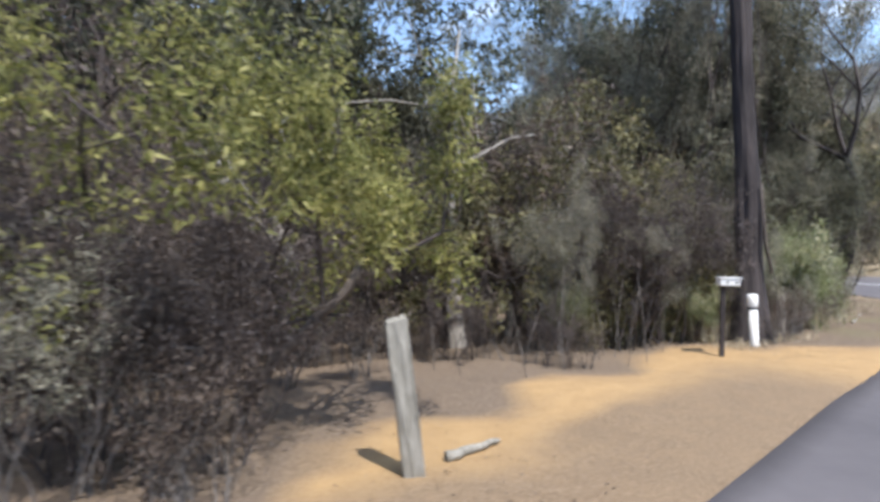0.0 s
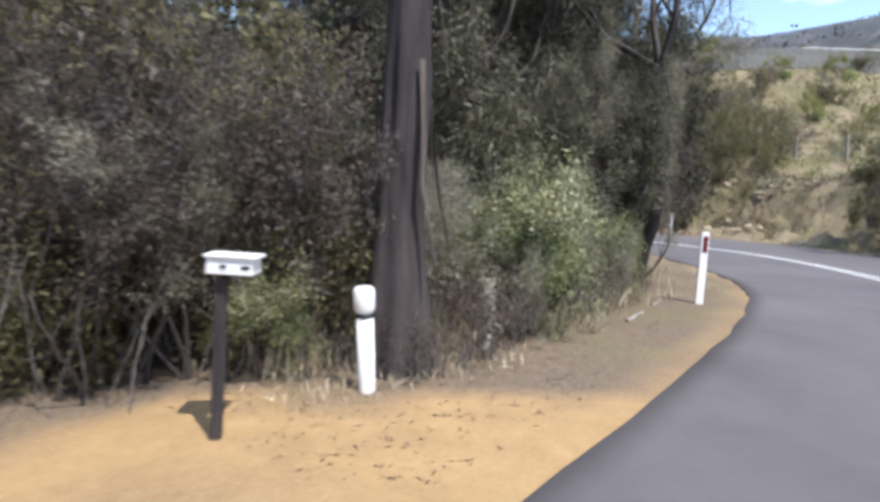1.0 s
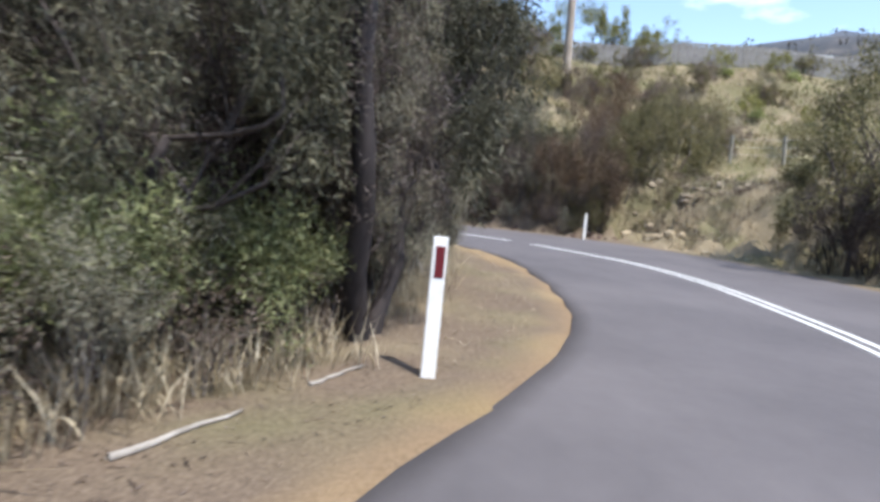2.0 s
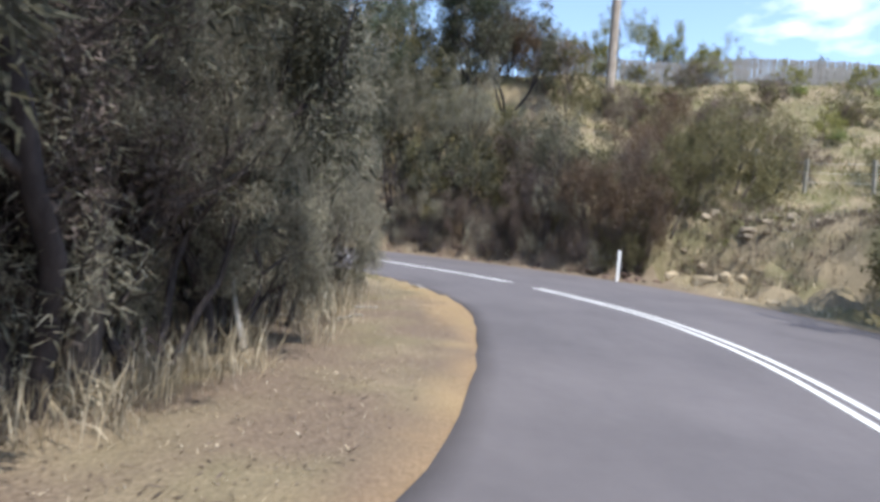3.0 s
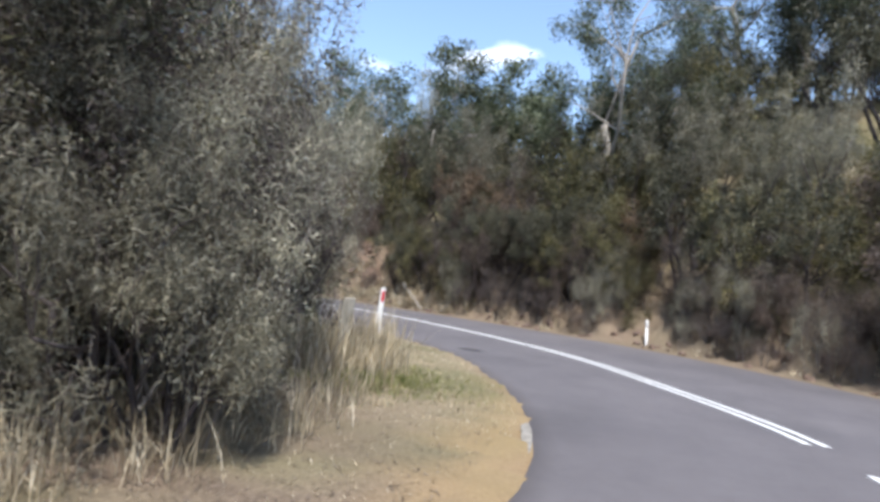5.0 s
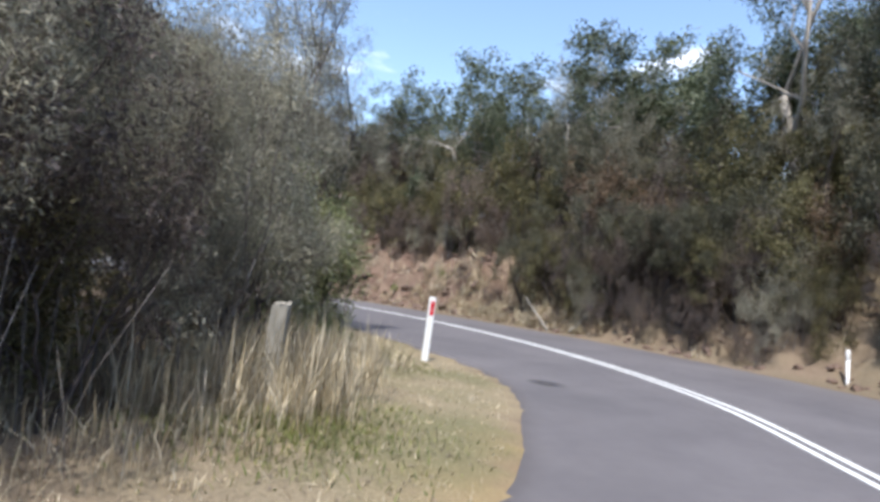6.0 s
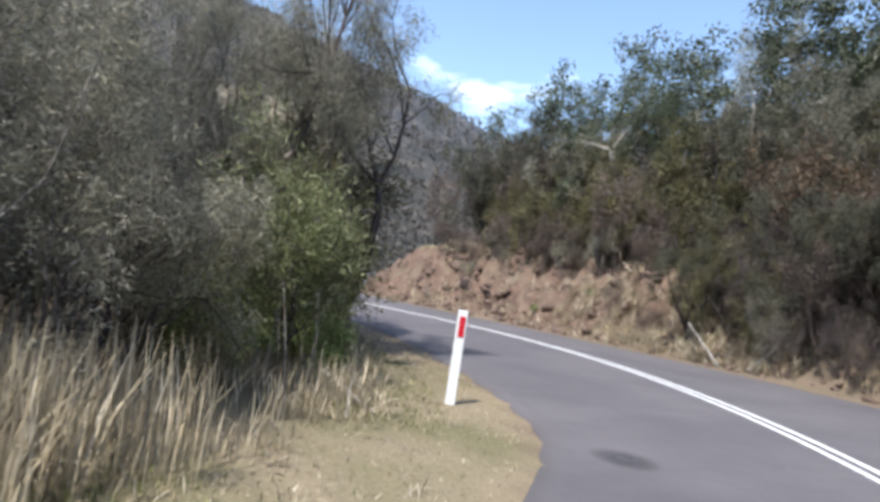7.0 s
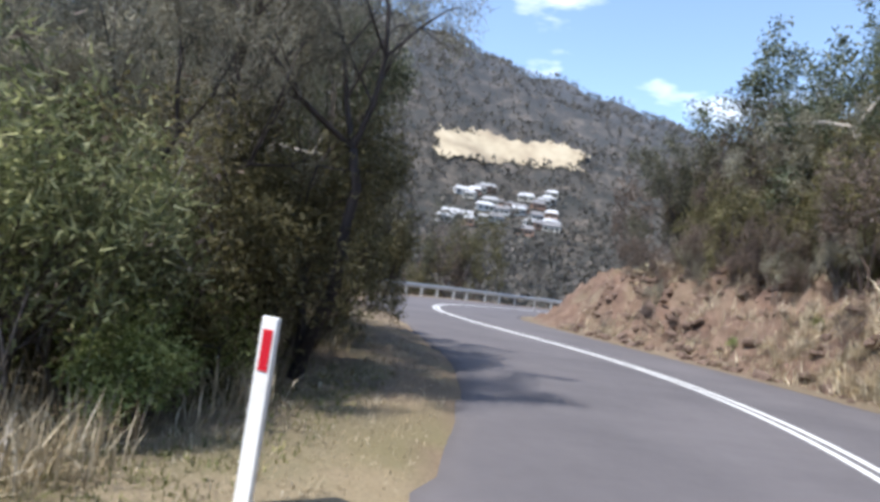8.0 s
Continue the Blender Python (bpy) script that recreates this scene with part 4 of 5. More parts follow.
for k in range(46):
    x, y = 22.5 + 20 * ((k * 0.618) % 1), 34.2 + 12.8 * ((k * 0.287 + 0.1) % 1)
    put(["bright", "wattle", "brown", "wattle", "shrub"][k % 5], k, x, y, 0.4 + 0.35 * ((k * 0.41) % 1), sz=0.8, far=True, label="low yellow-green shrub on the grassy hillside")
for k in range(22):
    x = 15.5 + 13.5 * ((k * 0.618) % 1)
    y = 36.8 + 8.5 * ((k * 0.383) % 1) + 0.12 * (22 - x)
    put(["wattle", "brown", "rust", "brown"][k % 4], k, x, y, (0.45 if on_open_slope(x, y) else 0.8) + 0.3 * ((k * 0.27) % 1), far=True, label="brownish shrub of the thick hillside scrub")


for k in range(16):
    x, y = -31.0 - 20 * ((k * 0.618) % 1), 24.0 + 24 * ((k * 0.381) % 1)
    d = float(side_distance(LEFT[::2], np.array([x]), np.array([y]), -1)[0])
    if d > 3.5:
        put(["wattle", "shade_oak", "brown"][k % 3], k, x, y, 1.5 + 0.6 * ((k * 0.27) % 1), sz=1.2, far=True, label="dark tree below the guard rail")


# ---- grasses, litter and thin stems: uncountable cover ----
def beside(poly, sign, n, lo, hi, a, b, rs):
    i0, i1 = sorted((np.hypot(poly[:, 0] - a[0], poly[:, 1] - a[1]).argmin(), np.hypot(poly[:, 0] - b[0], poly[:, 1] - b[1]).argmin()))
    t = np.gradient(poly, axis=0)
    t /= np.linalg.norm(t, axis=1)[:, None]
    u = rs.uniform(i0, i1, n)
    i = u.astype(int)
    f = (u - i)[:, None]
    j = np.minimum(i + 1, len(poly) - 1)
    p, tt = poly[i] * (1 - f) + poly[j] * f, t[i]
    o = rs.uniform(lo, hi, n)[:, None]
    return p + sign * o * np.column_stack([tt[:, 1], -tt[:, 0]])


def blades(rs, xy, z, tall, wide, lean):
    n = len(xy)
    p = np.column_stack([xy, z - 0.02])
    a = rs.uniform(0, 6.28, n)
    k = np.abs(rs.normal(0, lean, n))
    d = np.column_stack([np.cos(a) * k, np.sin(a) * k, np.ones(n)])
    d /= np.linalg.norm(d, axis=1)[:, None]
    L = tall * rs.uniform(0.4, 1.25, n)[:, None]
    s = np.column_stack([-np.sin(a + rs.normal(0, 1, n)), np.cos(a), np.zeros(n)]) * (wide * rs.uniform(0.5, 1.4, n))[:, None]
    bend = np.column_stack([np.cos(a), np.sin(a), -0.4 * np.ones(n)]) * L * k[:, None] * 0.5
    m = p + d * L * 0.5
    return np.stack([p - s * 0.5, m - s, p + d * L + bend, m + s], 1)


def tufted(rs, xy, per, spread):
    return (xy[:, None, :] + rs.normal(0, spread, (len(xy), per, 2))).reshape(-1, 2)


def grass(name, label, xy, tall, wide, lean, mat, seed):
    rs = np.random.RandomState(seed)
    tagged(new(name, quads(name, blades(rs, xy, heights(xy[:, 0], xy[:, 1]), tall, wide, lean), mat)), label, "grass", kind="stuff")


rs = np.random.RandomState(77)
grass("dry_grass", "tufts of dry straw-coloured grass along the scrub edge", tufted(rs, beside(LEFT, -1, 290, 1.5, 3.2, (5.0, 6.8), (11.5, 23.2), rs), 26, 0.10), 0.42, 0.0042, 0.35, L_STRAW, 1)
grass("dry_grass", "tufts of dry straw-coloured grass along the scrub edge", tufted(rs, beside(LEFT, -1, 200, 1.6, 3.4, (11.5, 23.2), (-8, 28.5), rs), 22, 0.10), 0.45, 0.006, 0.35, L_STRAW, 2)
clump = np.column_stack([rs.normal(8.7, 0.42, 27), rs.normal(24.1, 0.5, 27)])
grass("tall_grass", "tall blond grass clumps in front of dark stems", tufted(rs, clump, 55, 0.09), 0.78, 0.006, 0.22, L_STRAW, 3)
grass("short_grass", "short dry grass on the mown verge", beside(LEFT, -1, 16000, 0.15, 2.2, (11.7, 22.7), (-8, 28.5), rs), 0.06, 0.004, 0.7, L_STRAW, 4)
grass("short_grass", "short dry grass on the mown verge", beside(LEFT, -1, 5000, 0.4, 2.4, (9.5, 11.6), (11.7, 22.7), rs), 0.05, 0.004, 0.8, L_STRAW, 5)
patch = np.column_stack([rs.normal(9.3, 0.55, 5000), rs.normal(24.0, 0.55, 5000)])
grass("green_grass", "patch of soft green grass on the verge", patch, 0.10, 0.005, 0.5, L_GRASS, 6)
grass("green_grass", "patch of soft green grass on the verge", beside(LEFT, -1, 5000, 0.9, 2.3, (8.5, 27.5), (2, 29.5), rs), 0.07, 0.005, 0.6, L_GRASS, 7)
grass("bank_grass", "shaggy blond grass hanging on the cut bank", tufted(rs, beside(RIGHT, 1, 260, 0.7, 2.6, (3.5, 37.5), (-4.5, 36.6), rs), 34, 0.16), 0.50, 0.011, 0.8, L_STRAW, 8)
grass("bank_grass", "shaggy blond grass hanging on the cut bank", tufted(rs, beside(RIGHT, 1, 170, 0.6, 3.8, (-4.5, 36.6), (-14, 34.8), rs), 26, 0.14), 0.38, 0.010, 0.8, L_STRAW, 9)
grass("bank_grass", "shaggy blond grass hanging on the cut bank", tufted(rs, beside(RIGHT, 1, 130, 0.5, 3.5, (18.5, 14), (3.5, 37.5), rs), 22, 0.14), 0.32, 0.010, 0.7, L_STRAW, 10)
grass("hill_grass", "dry grass on the open hillside", tufted(rs, np.column_stack([rs.uniform(21, 38, 900), rs.uniform(27, 47.5, 900)]), 16, 0.22), 0.40, 0.014, 0.6, L_STRAW, 11)


grass("hill_grass", "green and dry grass tufts on the open hillside", tufted(rs, np.column_stack([rs.uniform(21, 40, 900), rs.uniform(30, 46, 900)]), 16, 0.2), 0.34, 0.016, 0.7, L_GRASS, 12)
grass("bank_grass", "brown dead grass over the stony bank", tufted(rs, np.column_stack([rs.uniform(21.0, 27, 330), rs.uniform(26.5, 34, 330)]), 20, 0.17), 0.36, 0.012, 0.9, L_BROWN, 14)
grass("bank_grass", "shaggy blond grass over the stony bank", tufted(rs, np.column_stack([rs.uniform(21.0, 27, 200), rs.uniform(26.5, 34, 200)]), 20, 0.15), 0.34, 0.010, 0.9, L_STRAW, 15)
grass("dry_grass", "tufts of dry straw-coloured grass below the green shrubs", tufted(rs, np.column_stack([rs.normal(6.8, 0.35, 15), rs.normal(26.65, 0.25, 15)]), 18, 0.09), 0.42, 0.006, 0.5, L_STRAW, 16)


grass("dry_grass", "pale dry grass stalks at the foot of the scrub", tufted(rs, np.column_stack([np.linspace(6.0, 8.3, 40) + rs.normal(0, 0.15, 40), np.linspace(9.75, 12.1, 40) + rs.normal(0, 0.15, 40)]), 20, 0.09), 0.40, 0.006, 0.4, L_STRAW, 17)


line = np.linspace(0, 1, 55)[:, None] * np.array([1.7, 1.15]) + np.array([3.8, 7.85])
grass("dry_grass", "low pale dry grass fringing the sandy track mouth", tufted(rs, line + rs.normal(0, 0.14, (55, 2)), 14, 0.08), 0.14, 0.0032, 0.6, L_STRAW, 18)
grass("dry_grass", "scattered dry tufts on the mown verge", tufted(rs, beside(LEFT, -1, 75, 0.4, 2.2, (11.7, 22.7), (-2, 29.2), rs), 16, 0.06), 0.14, 0.005, 0.7, L_STRAW, 19)


def build_litter():
    rs = np.random.RandomState(13)
    xy = np.vstack([beside(LEFT, -1, 8500, 0.35, 4.0, (4.5, 6.2), (10.5, 25.2), rs), beside(LEFT, -1, 2200, 0.8, 3.6, (10.5, 25.2), (-6, 29), rs), beside(LEFT, -1, 500, 0.3, 3.0, (-3.5, -1.7), (2, 3.8), rs), beside(LEFT, -1, 6500, 2.7, 6.0, (-3.5, -1.7), (3, 4.8), rs)])
    n = len(xy)
    p = np.column_stack([xy, heights(xy[:, 0], xy[:, 1]) + 0.008])
    a = rs.uniform(0, 6.28, n)
    d = np.column_stack([np.cos(a), np.sin(a), rs.uniform(-0.05, 0.25, n)]) * (rs.uniform(0.015, 0.055, n) * (1 + 1.6 * (rs.uniform(0, 1, n) < 0.15)))[:, None]
    s = np.column_stack([-np.sin(a), np.cos(a), rs.uniform(-0.3, 0.3, n)]) * rs.uniform(0.003, 0.007, n)[:, None]
    tagged(new("leaf_litter", quads("leaf_litter", np.stack([p - d / 2, p + s, p + d / 2, p - s], 1), L_BROWN)), "fallen dry leaves and bark scraps on the verge", "leaf litter", kind="stuff")


def build_stems():
    rs = np.random.RandomState(14)
    xy = np.vstack([beside(LEFT, -1, 330, 1.9, 4.6, (2.5, 4.3), (11.5, 23.2), rs), beside(LEFT, -1, 170, 2.0, 4.4, (11.5, 23.2), (-4, 29), rs)])
    limbs = []
    for x, y in xy:
        h, r = rs.uniform(0.3, 1.3), rs.uniform(0.003, 0.007)
        k = rs.normal(0, 0.22, 2)
        z = height(x, y)
        limbs.append(([(x, y, z - 0.05), (x + k[0] * h * 0.4, y + k[1] * h * 0.4, z + h * 0.5), (x + k[0] * h, y + k[1] * h, z + h)], (r, r * 0.8, r * 0.4)))
    tagged(new("thin_stems", tubes("thin_stems", limbs, M_GREY_TWIG, 4)), "thin pale dead stems standing in the scrub", "undergrowth", kind="stuff")


build_litter()
build_stems()


# ---- things by the road ----
def guide_post(x, y, lean_x, lean_y, turn, label, h=1.0, glass=None):
    root = tagged(new("guide_post"), label, "guide post", "roadside guide posts")
    bm = box_bm(0.105, 0.035, h + 0.25, 0.008)
    bmesh.ops.translate(bm, vec=(0, 0, -0.25), verts=bm.verts)
    post = part("post", from_bm("post", bm, M_WHITE), root)
    bm = box_bm(0.064, 0.006, 0.22, 0.002)
    bmesh.ops.translate(bm, vec=(0.006, -0.0205, h - 0.285), verts=bm.verts)
    part("reflector", from_bm("reflector", bm, glass or M_RED), post, "dull dark-red reflector" if glass else "long red reflector")
    root.matrix_basis = pose(x, y, height(x, y), lean_x, lean_y, turn)
    return root


guide_post(8.93, 11.69, 0, 1.0, -8, "white plastic guide post with a dull red reflector in litter", glass=M_DULL_RED)
guide_post(6.80, 27.88, 0, 1.0, 62, "leaning white guide post with a red reflector in grass")
guide_post(18.71, 29.88, 0, 0.5, 165, "white guide post at the foot of the cut bank")


def marker_post(x, y, h, r, label, band=True):
    """A short round white post with a black band below its cap."""
    root = tagged(new("marker_post"), label, "marker post")
    n = 14
    prof = [(-0.2, r * 0.95), (0, r), (h * 0.75, r * 1.02)]
    V, F = [], []
    for z, q in prof:
        V += [(q * math.cos(6.2832 * k / n), q * math.sin(6.2832 * k / n), z) for k in range(n)]
    F = [(i * n + k, i * n + (k + 1) % n, (i + 1) * n + (k + 1) % n, (i + 1) * n + k) for i in range(2) for k in range(n)] + [tuple(2 * n + k for k in range(n))]
    shaft = part("shaft", mesh("shaft", V, F, M_WHITE, True), root)
    limbs = [([(0, 0, h * 0.72), (0, 0, h * 0.76)], (r * 1.12, r * 1.12))]
    if band:
        part("band", tubes("band", limbs, M_BLACK, 14), shaft, "black rubber band")
    part("cap", tubes("cap", [([(0, 0, h * 0.76), (0, 0, h * 0.8), (0, 0, h * 0.97), (0, 0, h)], (r * 1.0, r * 1.25, r * 1.25, r * 0.9))], M_WHITE, 14), root)
    root.matrix_basis = pose(x, y, height(x, y), 2, -3, 0)


marker_post(4.33, 8.14, 0.72, 0.058, "short white post with a black band in pale grass")
marker_post(10.5, 37.55, 0.95, 0.036, "small white-topped marker post against dark scrub", False)


def timber_post(x, y, h, w, lean, turn, label):
    root = tagged(new("timber_post"), label, "post")
    bm = box_bm(w, w * 0.75, h + 0.3, 0.0)
    bmesh.ops.translate(bm, vec=(0, 0, -0.3), verts=bm.verts)
    bmesh.ops.subdivide_edges(bm, edges=bm.edges[:], cuts=4, use_grid_fill=True)
    r = random.Random(8)
    for v in bm.verts:
        v.co += Vector((r.uniform(-1, 1), r.uniform(-1, 1), 0)) * 0.006
        if v.co.z > h - 0.01:
            v.co.z += r.uniform(-0.02, 0.015) + v.co.x * 0.12
    part("post", from_bm("post", bm, M_GREY_WOOD), root)
    root.matrix_basis = pose(x, y, height(x, y), lean[0], lean[1], turn)


timber_post(-0.18, 3.62, 0.97, 0.125, (2, -6), 12, "weathered grey split-timber post at the track mouth")
timber_post(8.72, 24.15, 0.92, 0.14, (3, 4), 40, "old grey timber stump post in tall blond grass")


def letterbox():
    root = tagged(new("letterbox"), "white board letterbox on a dark timber post", "letterbox")
    bm = box_bm(0.055, 0.055, 1.0, 0.006)
    bmesh.ops.translate(bm, vec=(0, 0, -0.12), verts=bm.verts)
    part("post", from_bm("post", bm, M_DARK_BARK), root, "dark timber post")
    bm = box_bm(0.24, 0.16, 0.09, 0.008)
    bmesh.ops.translate(bm, vec=(0.06, 0, 0.89), verts=bm.verts)
    box = part("box", from_bm("box", bm, M_WHITE), root)
    bm = box_bm(0.27, 0.19, 0.014, 0.004)
    bmesh.ops.translate(bm, vec=(0.065, 0, 0.978), verts=bm.verts)
    part("lid", from_bm("lid", bm, M_WHITE), box)
    for k, (x, w) in enumerate(((0.03, 0.03), (0.14, 0.04))):
        bm = box_bm(w, 0.006, 0.016)
        bmesh.ops.translate(bm, vec=(x, -0.083, 0.925), verts=bm.verts)
        part("mark", from_bm("mark", bm, M_BLACK), box, "dark illegible mark")
    root.matrix_basis = pose(3.52, 7.4, height(3.52, 7.4), 0, 2, -6)


letterbox()


def snag(x, y, h, r, lean, mat, label, arms=()):
    root = tagged(new("tree_stump"), label, "stump")
    rr = np.random.RandomState(int(abs(x * 100)))
    pts = [np.array((lean[0] * u * h + rr.normal(0, 0.01), lean[1] * u * h + rr.normal(0, 0.01), -0.15 + u * (h + 0.15))) for u in np.linspace(0, 1, 6)]
    part("trunk", tubes("trunk", [(pts, np.linspace(r * 1.25, r * 0.85, 6))], mat, 10), root)
    for pts, rad in arms:
        part("limb", tubes("limb", [(pts, rad)], mat, 6), root)
    root.matrix_basis = pose(x, y, height(x, y))


snag(0.24, 8.55, 0.75, 0.125, (-0.05, 0), M_PALE_BARK, "pale dead sapling with a flared foot and bare white limbs", [
    ([(-0.04, 0, 0.6), (0.0, 0.02, 1.2), (-0.06, 0, 2.0), (0.05, 0.03, 2.9), (-0.02, 0, 3.8), (0.1, 0, 4.6)], (0.1, 0.062, 0.05, 0.04, 0.03, 0.012)),
    ([(0, 0, 2.6), (0.35, -0.1, 2.75), (0.8, -0.1, 3.0), (1.2, -0.1, 3.05)], (0.035, 0.03, 0.02, 0.01)),
    ([(0.0, 0, 1.25), (-0.2, -0.1, 1.3), (-0.75, -0.2, 1.95), (-1.2, -0.25, 2.5)], (0.035, 0.035, 0.028, 0.014)),
    ([(0, 0.02, 1.5), (0.3, 0, 1.75), (0.45, 0, 2.1)], (0.03, 0.022, 0.008))])
snag(5.43, 9.42, 0.62, 0.062, (0.02, 0), M_PALE_BARK, "short pale stump among dry stalks")


def fallen(x0, y0, x1, y1, r, mat, label, z1=0.0):
    root = tagged(new("fallen_branch"), label, "branch")
    n = 7
    rr = np.random.RandomState(int(abs(x0 * 97 + y0 * 31)))
    P = []
    for u in np.linspace(0, 1, n):
        x, y = x0 + (x1 - x0) * u + rr.normal(0, 0.015), y0 + (y1 - y0) * u + rr.normal(0, 0.015)
        P.append((x, y, height(x, y) + r * 0.7 + z1 * u))
    part("limb", tubes("limb", [(P, np.linspace(r, r * 0.45, n))], mat, 8), root)


fallen(0.02, 3.80, 0.40, 4.12, 0.04, M_GREY_WOOD, "short grey broken branch beside the timber post")
fallen(7.25, 10.40, 7.75, 11.00, 0.022, M_PALE_BARK, "pale fallen branch lying in dry grass")
fallen(8.12, 11.45, 8.5, 11.9, 0.016, M_PALE_BARK, "short pale stick on the verge")
fallen(10.55, 19.40, 10.83, 19.68, 0.016, M_PALE_BARK, "bleached white stick on the verge")
fallen(10.35, 18.25, 10.65, 18.75, 0.026, M_GREY_WOOD, "grey weathered log on the verge")
fallen(9.73, 16.29, 9.35, 16.9, 0.03, M_PALE_BARK, "pale stick leaning against the scrub", 0.9)
fallen(9.0, 17.6, 9.9, 18.6, 0.03, M_GREY_WOOD, "grey weathered log under the scrub")
fallen(1.95, 36.9 + 1.2, 1.0, 37.9, 0.04, M_PALE_BARK, "pale crooked dead limb on the bank", 1.0)
fallen(2.6, 38.3, 3.5, 38.6, 0.04, M_PALE_BARK, "pale crooked dead limb on the bank", 0.9)


def stone(rr, sx, sy, sz):
    """Corner points and faces of one angular stone."""
    bm = bmesh.new()
    bmesh.ops.create_icosphere(bm, subdivisions=1, radius=0.5)
    o = Vector((rr.uniform(-9, 9), rr.uniform(-9, 9), rr.uniform(-9, 9)))
    for v in bm.verts:
        k = 1 + 0.55 * noise.noise(v.co * 1.9 + o)
        v.co = Vector((v.co.x * sx * k, v.co.y * sy * k, max(v.co.z * sz * k, -sz * 0.3)))
    return bm


def boulder(x, y, sx, sy, sz, seed):
    rr = random.Random(seed)
    bm = stone(rr, sx, sy, sz)
    bmesh.ops.bevel(bm, geom=bm.edges[:], offset=0.02, segments=1, affect="EDGES")
    ob = tagged(new("boulder", from_bm("boulder", bm, M_ROCK)), "pale yellow sandstone boulder at the road edge", "boulder", "boulders at the road edge")
    ob.matrix_basis = pose(x, y, height(x, y) + sz * 0.22, 0, 0, seed * 47)


for k, (x, y, sx, sy, sz) in enumerate(((20.9, 30.4, 1.3, 0.6, 0.55), (21.5, 29.8, 0.9, 0.6, 0.5), (21.9, 29.3, 1.7, 0.7, 0.6), (21.6, 28.5, 0.5, 0.45, 0.5), (22.6, 29.1, 0.8, 0.5, 0.5), (21.0, 26.4, 0.35, 0.3, 0.2), (20.9, 25.2, 0.4, 0.3, 0.2))):
    boulder(x, y, sx, sy, sz, k + 1)


def rubble(name, label, spots, lo, hi, mat, seed):
    """Broken stones and clods too many to count, lying on a slope."""
    rr = random.Random(seed)
    V, F = [], []
    for x, y in spots:
        s = rr.uniform(lo, hi)
        bm = stone(rr, s * rr.uniform(0.8, 1.5), s, s * rr.uniform(0.5, 0.9))
        turn, z, o = pose(0, 0, 0, rr.uniform(-30, 30), rr.uniform(-30, 30), rr.uniform(0, 360)), height(x, y), len(V)
        V += [tuple(turn @ v.co + Vector((x, y, z + s * 0.1))) for v in bm.verts]
        F += [tuple(o + v.index for v in f.verts) for f in bm.faces]
        bm.free()
    tagged(new(name, mesh(name, V, F, mat)), label, "rubble", kind="stuff")


rs = np.random.RandomState(51)
M_RUBBLE = bark_material("pale_broken_rock", (0.28, 0.22, 0.155), (0.52, 0.44, 0.33), 6.0)
M_CLOD = bark_material("red_brown_clods", (0.085, 0.054, 0.042), (0.25, 0.175, 0.135), 6.0)
rubble("bank_rubble", "pale broken rock and roots on the cut bank", np.column_stack([21.6 + 5.0 * rs.uniform(0, 1, 45) ** 0.8, rs.normal(31.0, 1.4, 45)]), 0.10, 0.5, M_RUBBLE, 1)
rubble("bank_clods", "red-brown clods and stones on the cut bank", beside(RIGHT, 1, 300, 0.5, 3.9, (-1.5, 37.1), (-14, 34.8), rs), 0.10, 0.42, M_CLOD, 2)
rubble("bank_clods", "brown clods and stones at the foot of the scrub", beside(RIGHT, 1, 160, 0.4, 1.5, (19, 29), (-1.5, 37.1), rs), 0.08, 0.3, M_CLOD, 3)


def utility_pole(x, y):
    root = tagged(new("utility_pole"), "tall pale weathered timber power pole on the hill", "power pole")
    part("pole", tubes("pole", [([(0, 0, -0.5), (-0.1, 0, 5), (-0.2, 0, 10), (-0.3, 0, 15)], (0.25, 0.235, 0.21, 0.19))], M_POLE, 14), root)
    part("strap", tubes("strap", [([(-0.098, 0, 4.9), (-0.1, 0, 5.0)], (0.245, 0.245))], M_STEEL, 14), root, "metal strap")
    root.matrix_basis = pose(x, y, height(x, y))


fallen(7.3, 26.9, 6.5, 26.5, 0.012, M_PALE_BARK, "thin pale dead stem in the dry grass", 0.25)
fallen(7.4, 26.55, 6.9, 26.75, 0.010, M_PALE_BARK, "thin pale dead stem in the dry grass", 0.3)
utility_pole(22.8, 43.3)


def paling_fence():
    root = tagged(new("paling_fence"), "long weathered grey paling fence along the hilltop", "fence")
    a, b = np.array((19.5, 47.55)), np.array((46.0, 42.0))
    L = np.linalg.norm(b - a)
    me = from_bm("paling", box_bm(0.13, 0.02, 1.55, 0.004), M_PALING)
    pm = from_bm("post", box_bm(0.12, 0.12, 1.7, 0.006), M_PALING)
    ang = math.degrees(math.atan2(b[1] - a[1], b[0] - a[0]))
    n = int(L / 0.155)
    r = random.Random(3)
    zs = [max(height(*(a + (b - a) * i / 12)), 0) for i in range(13)]
    for i in range(n):
        p = a + (b - a) * i / n
        z = np.interp(i / n * 12, range(13), zs)
        o = part("paling", me, root)
        o.matrix_basis = pose(p[0], p[1], z + r.uniform(-0.03, 0.03), 0, r.uniform(-1.5, 1.5), ang)
    for i in range(0, 14):
        p = a + (b - a) * i / 13
        o = part("post", pm, root)
        o.matrix_basis = pose(p[0], p[1] + 0.08, np.interp(i / 13 * 12, range(13), zs) - 0.1, 0, 0, ang)


paling_fence()


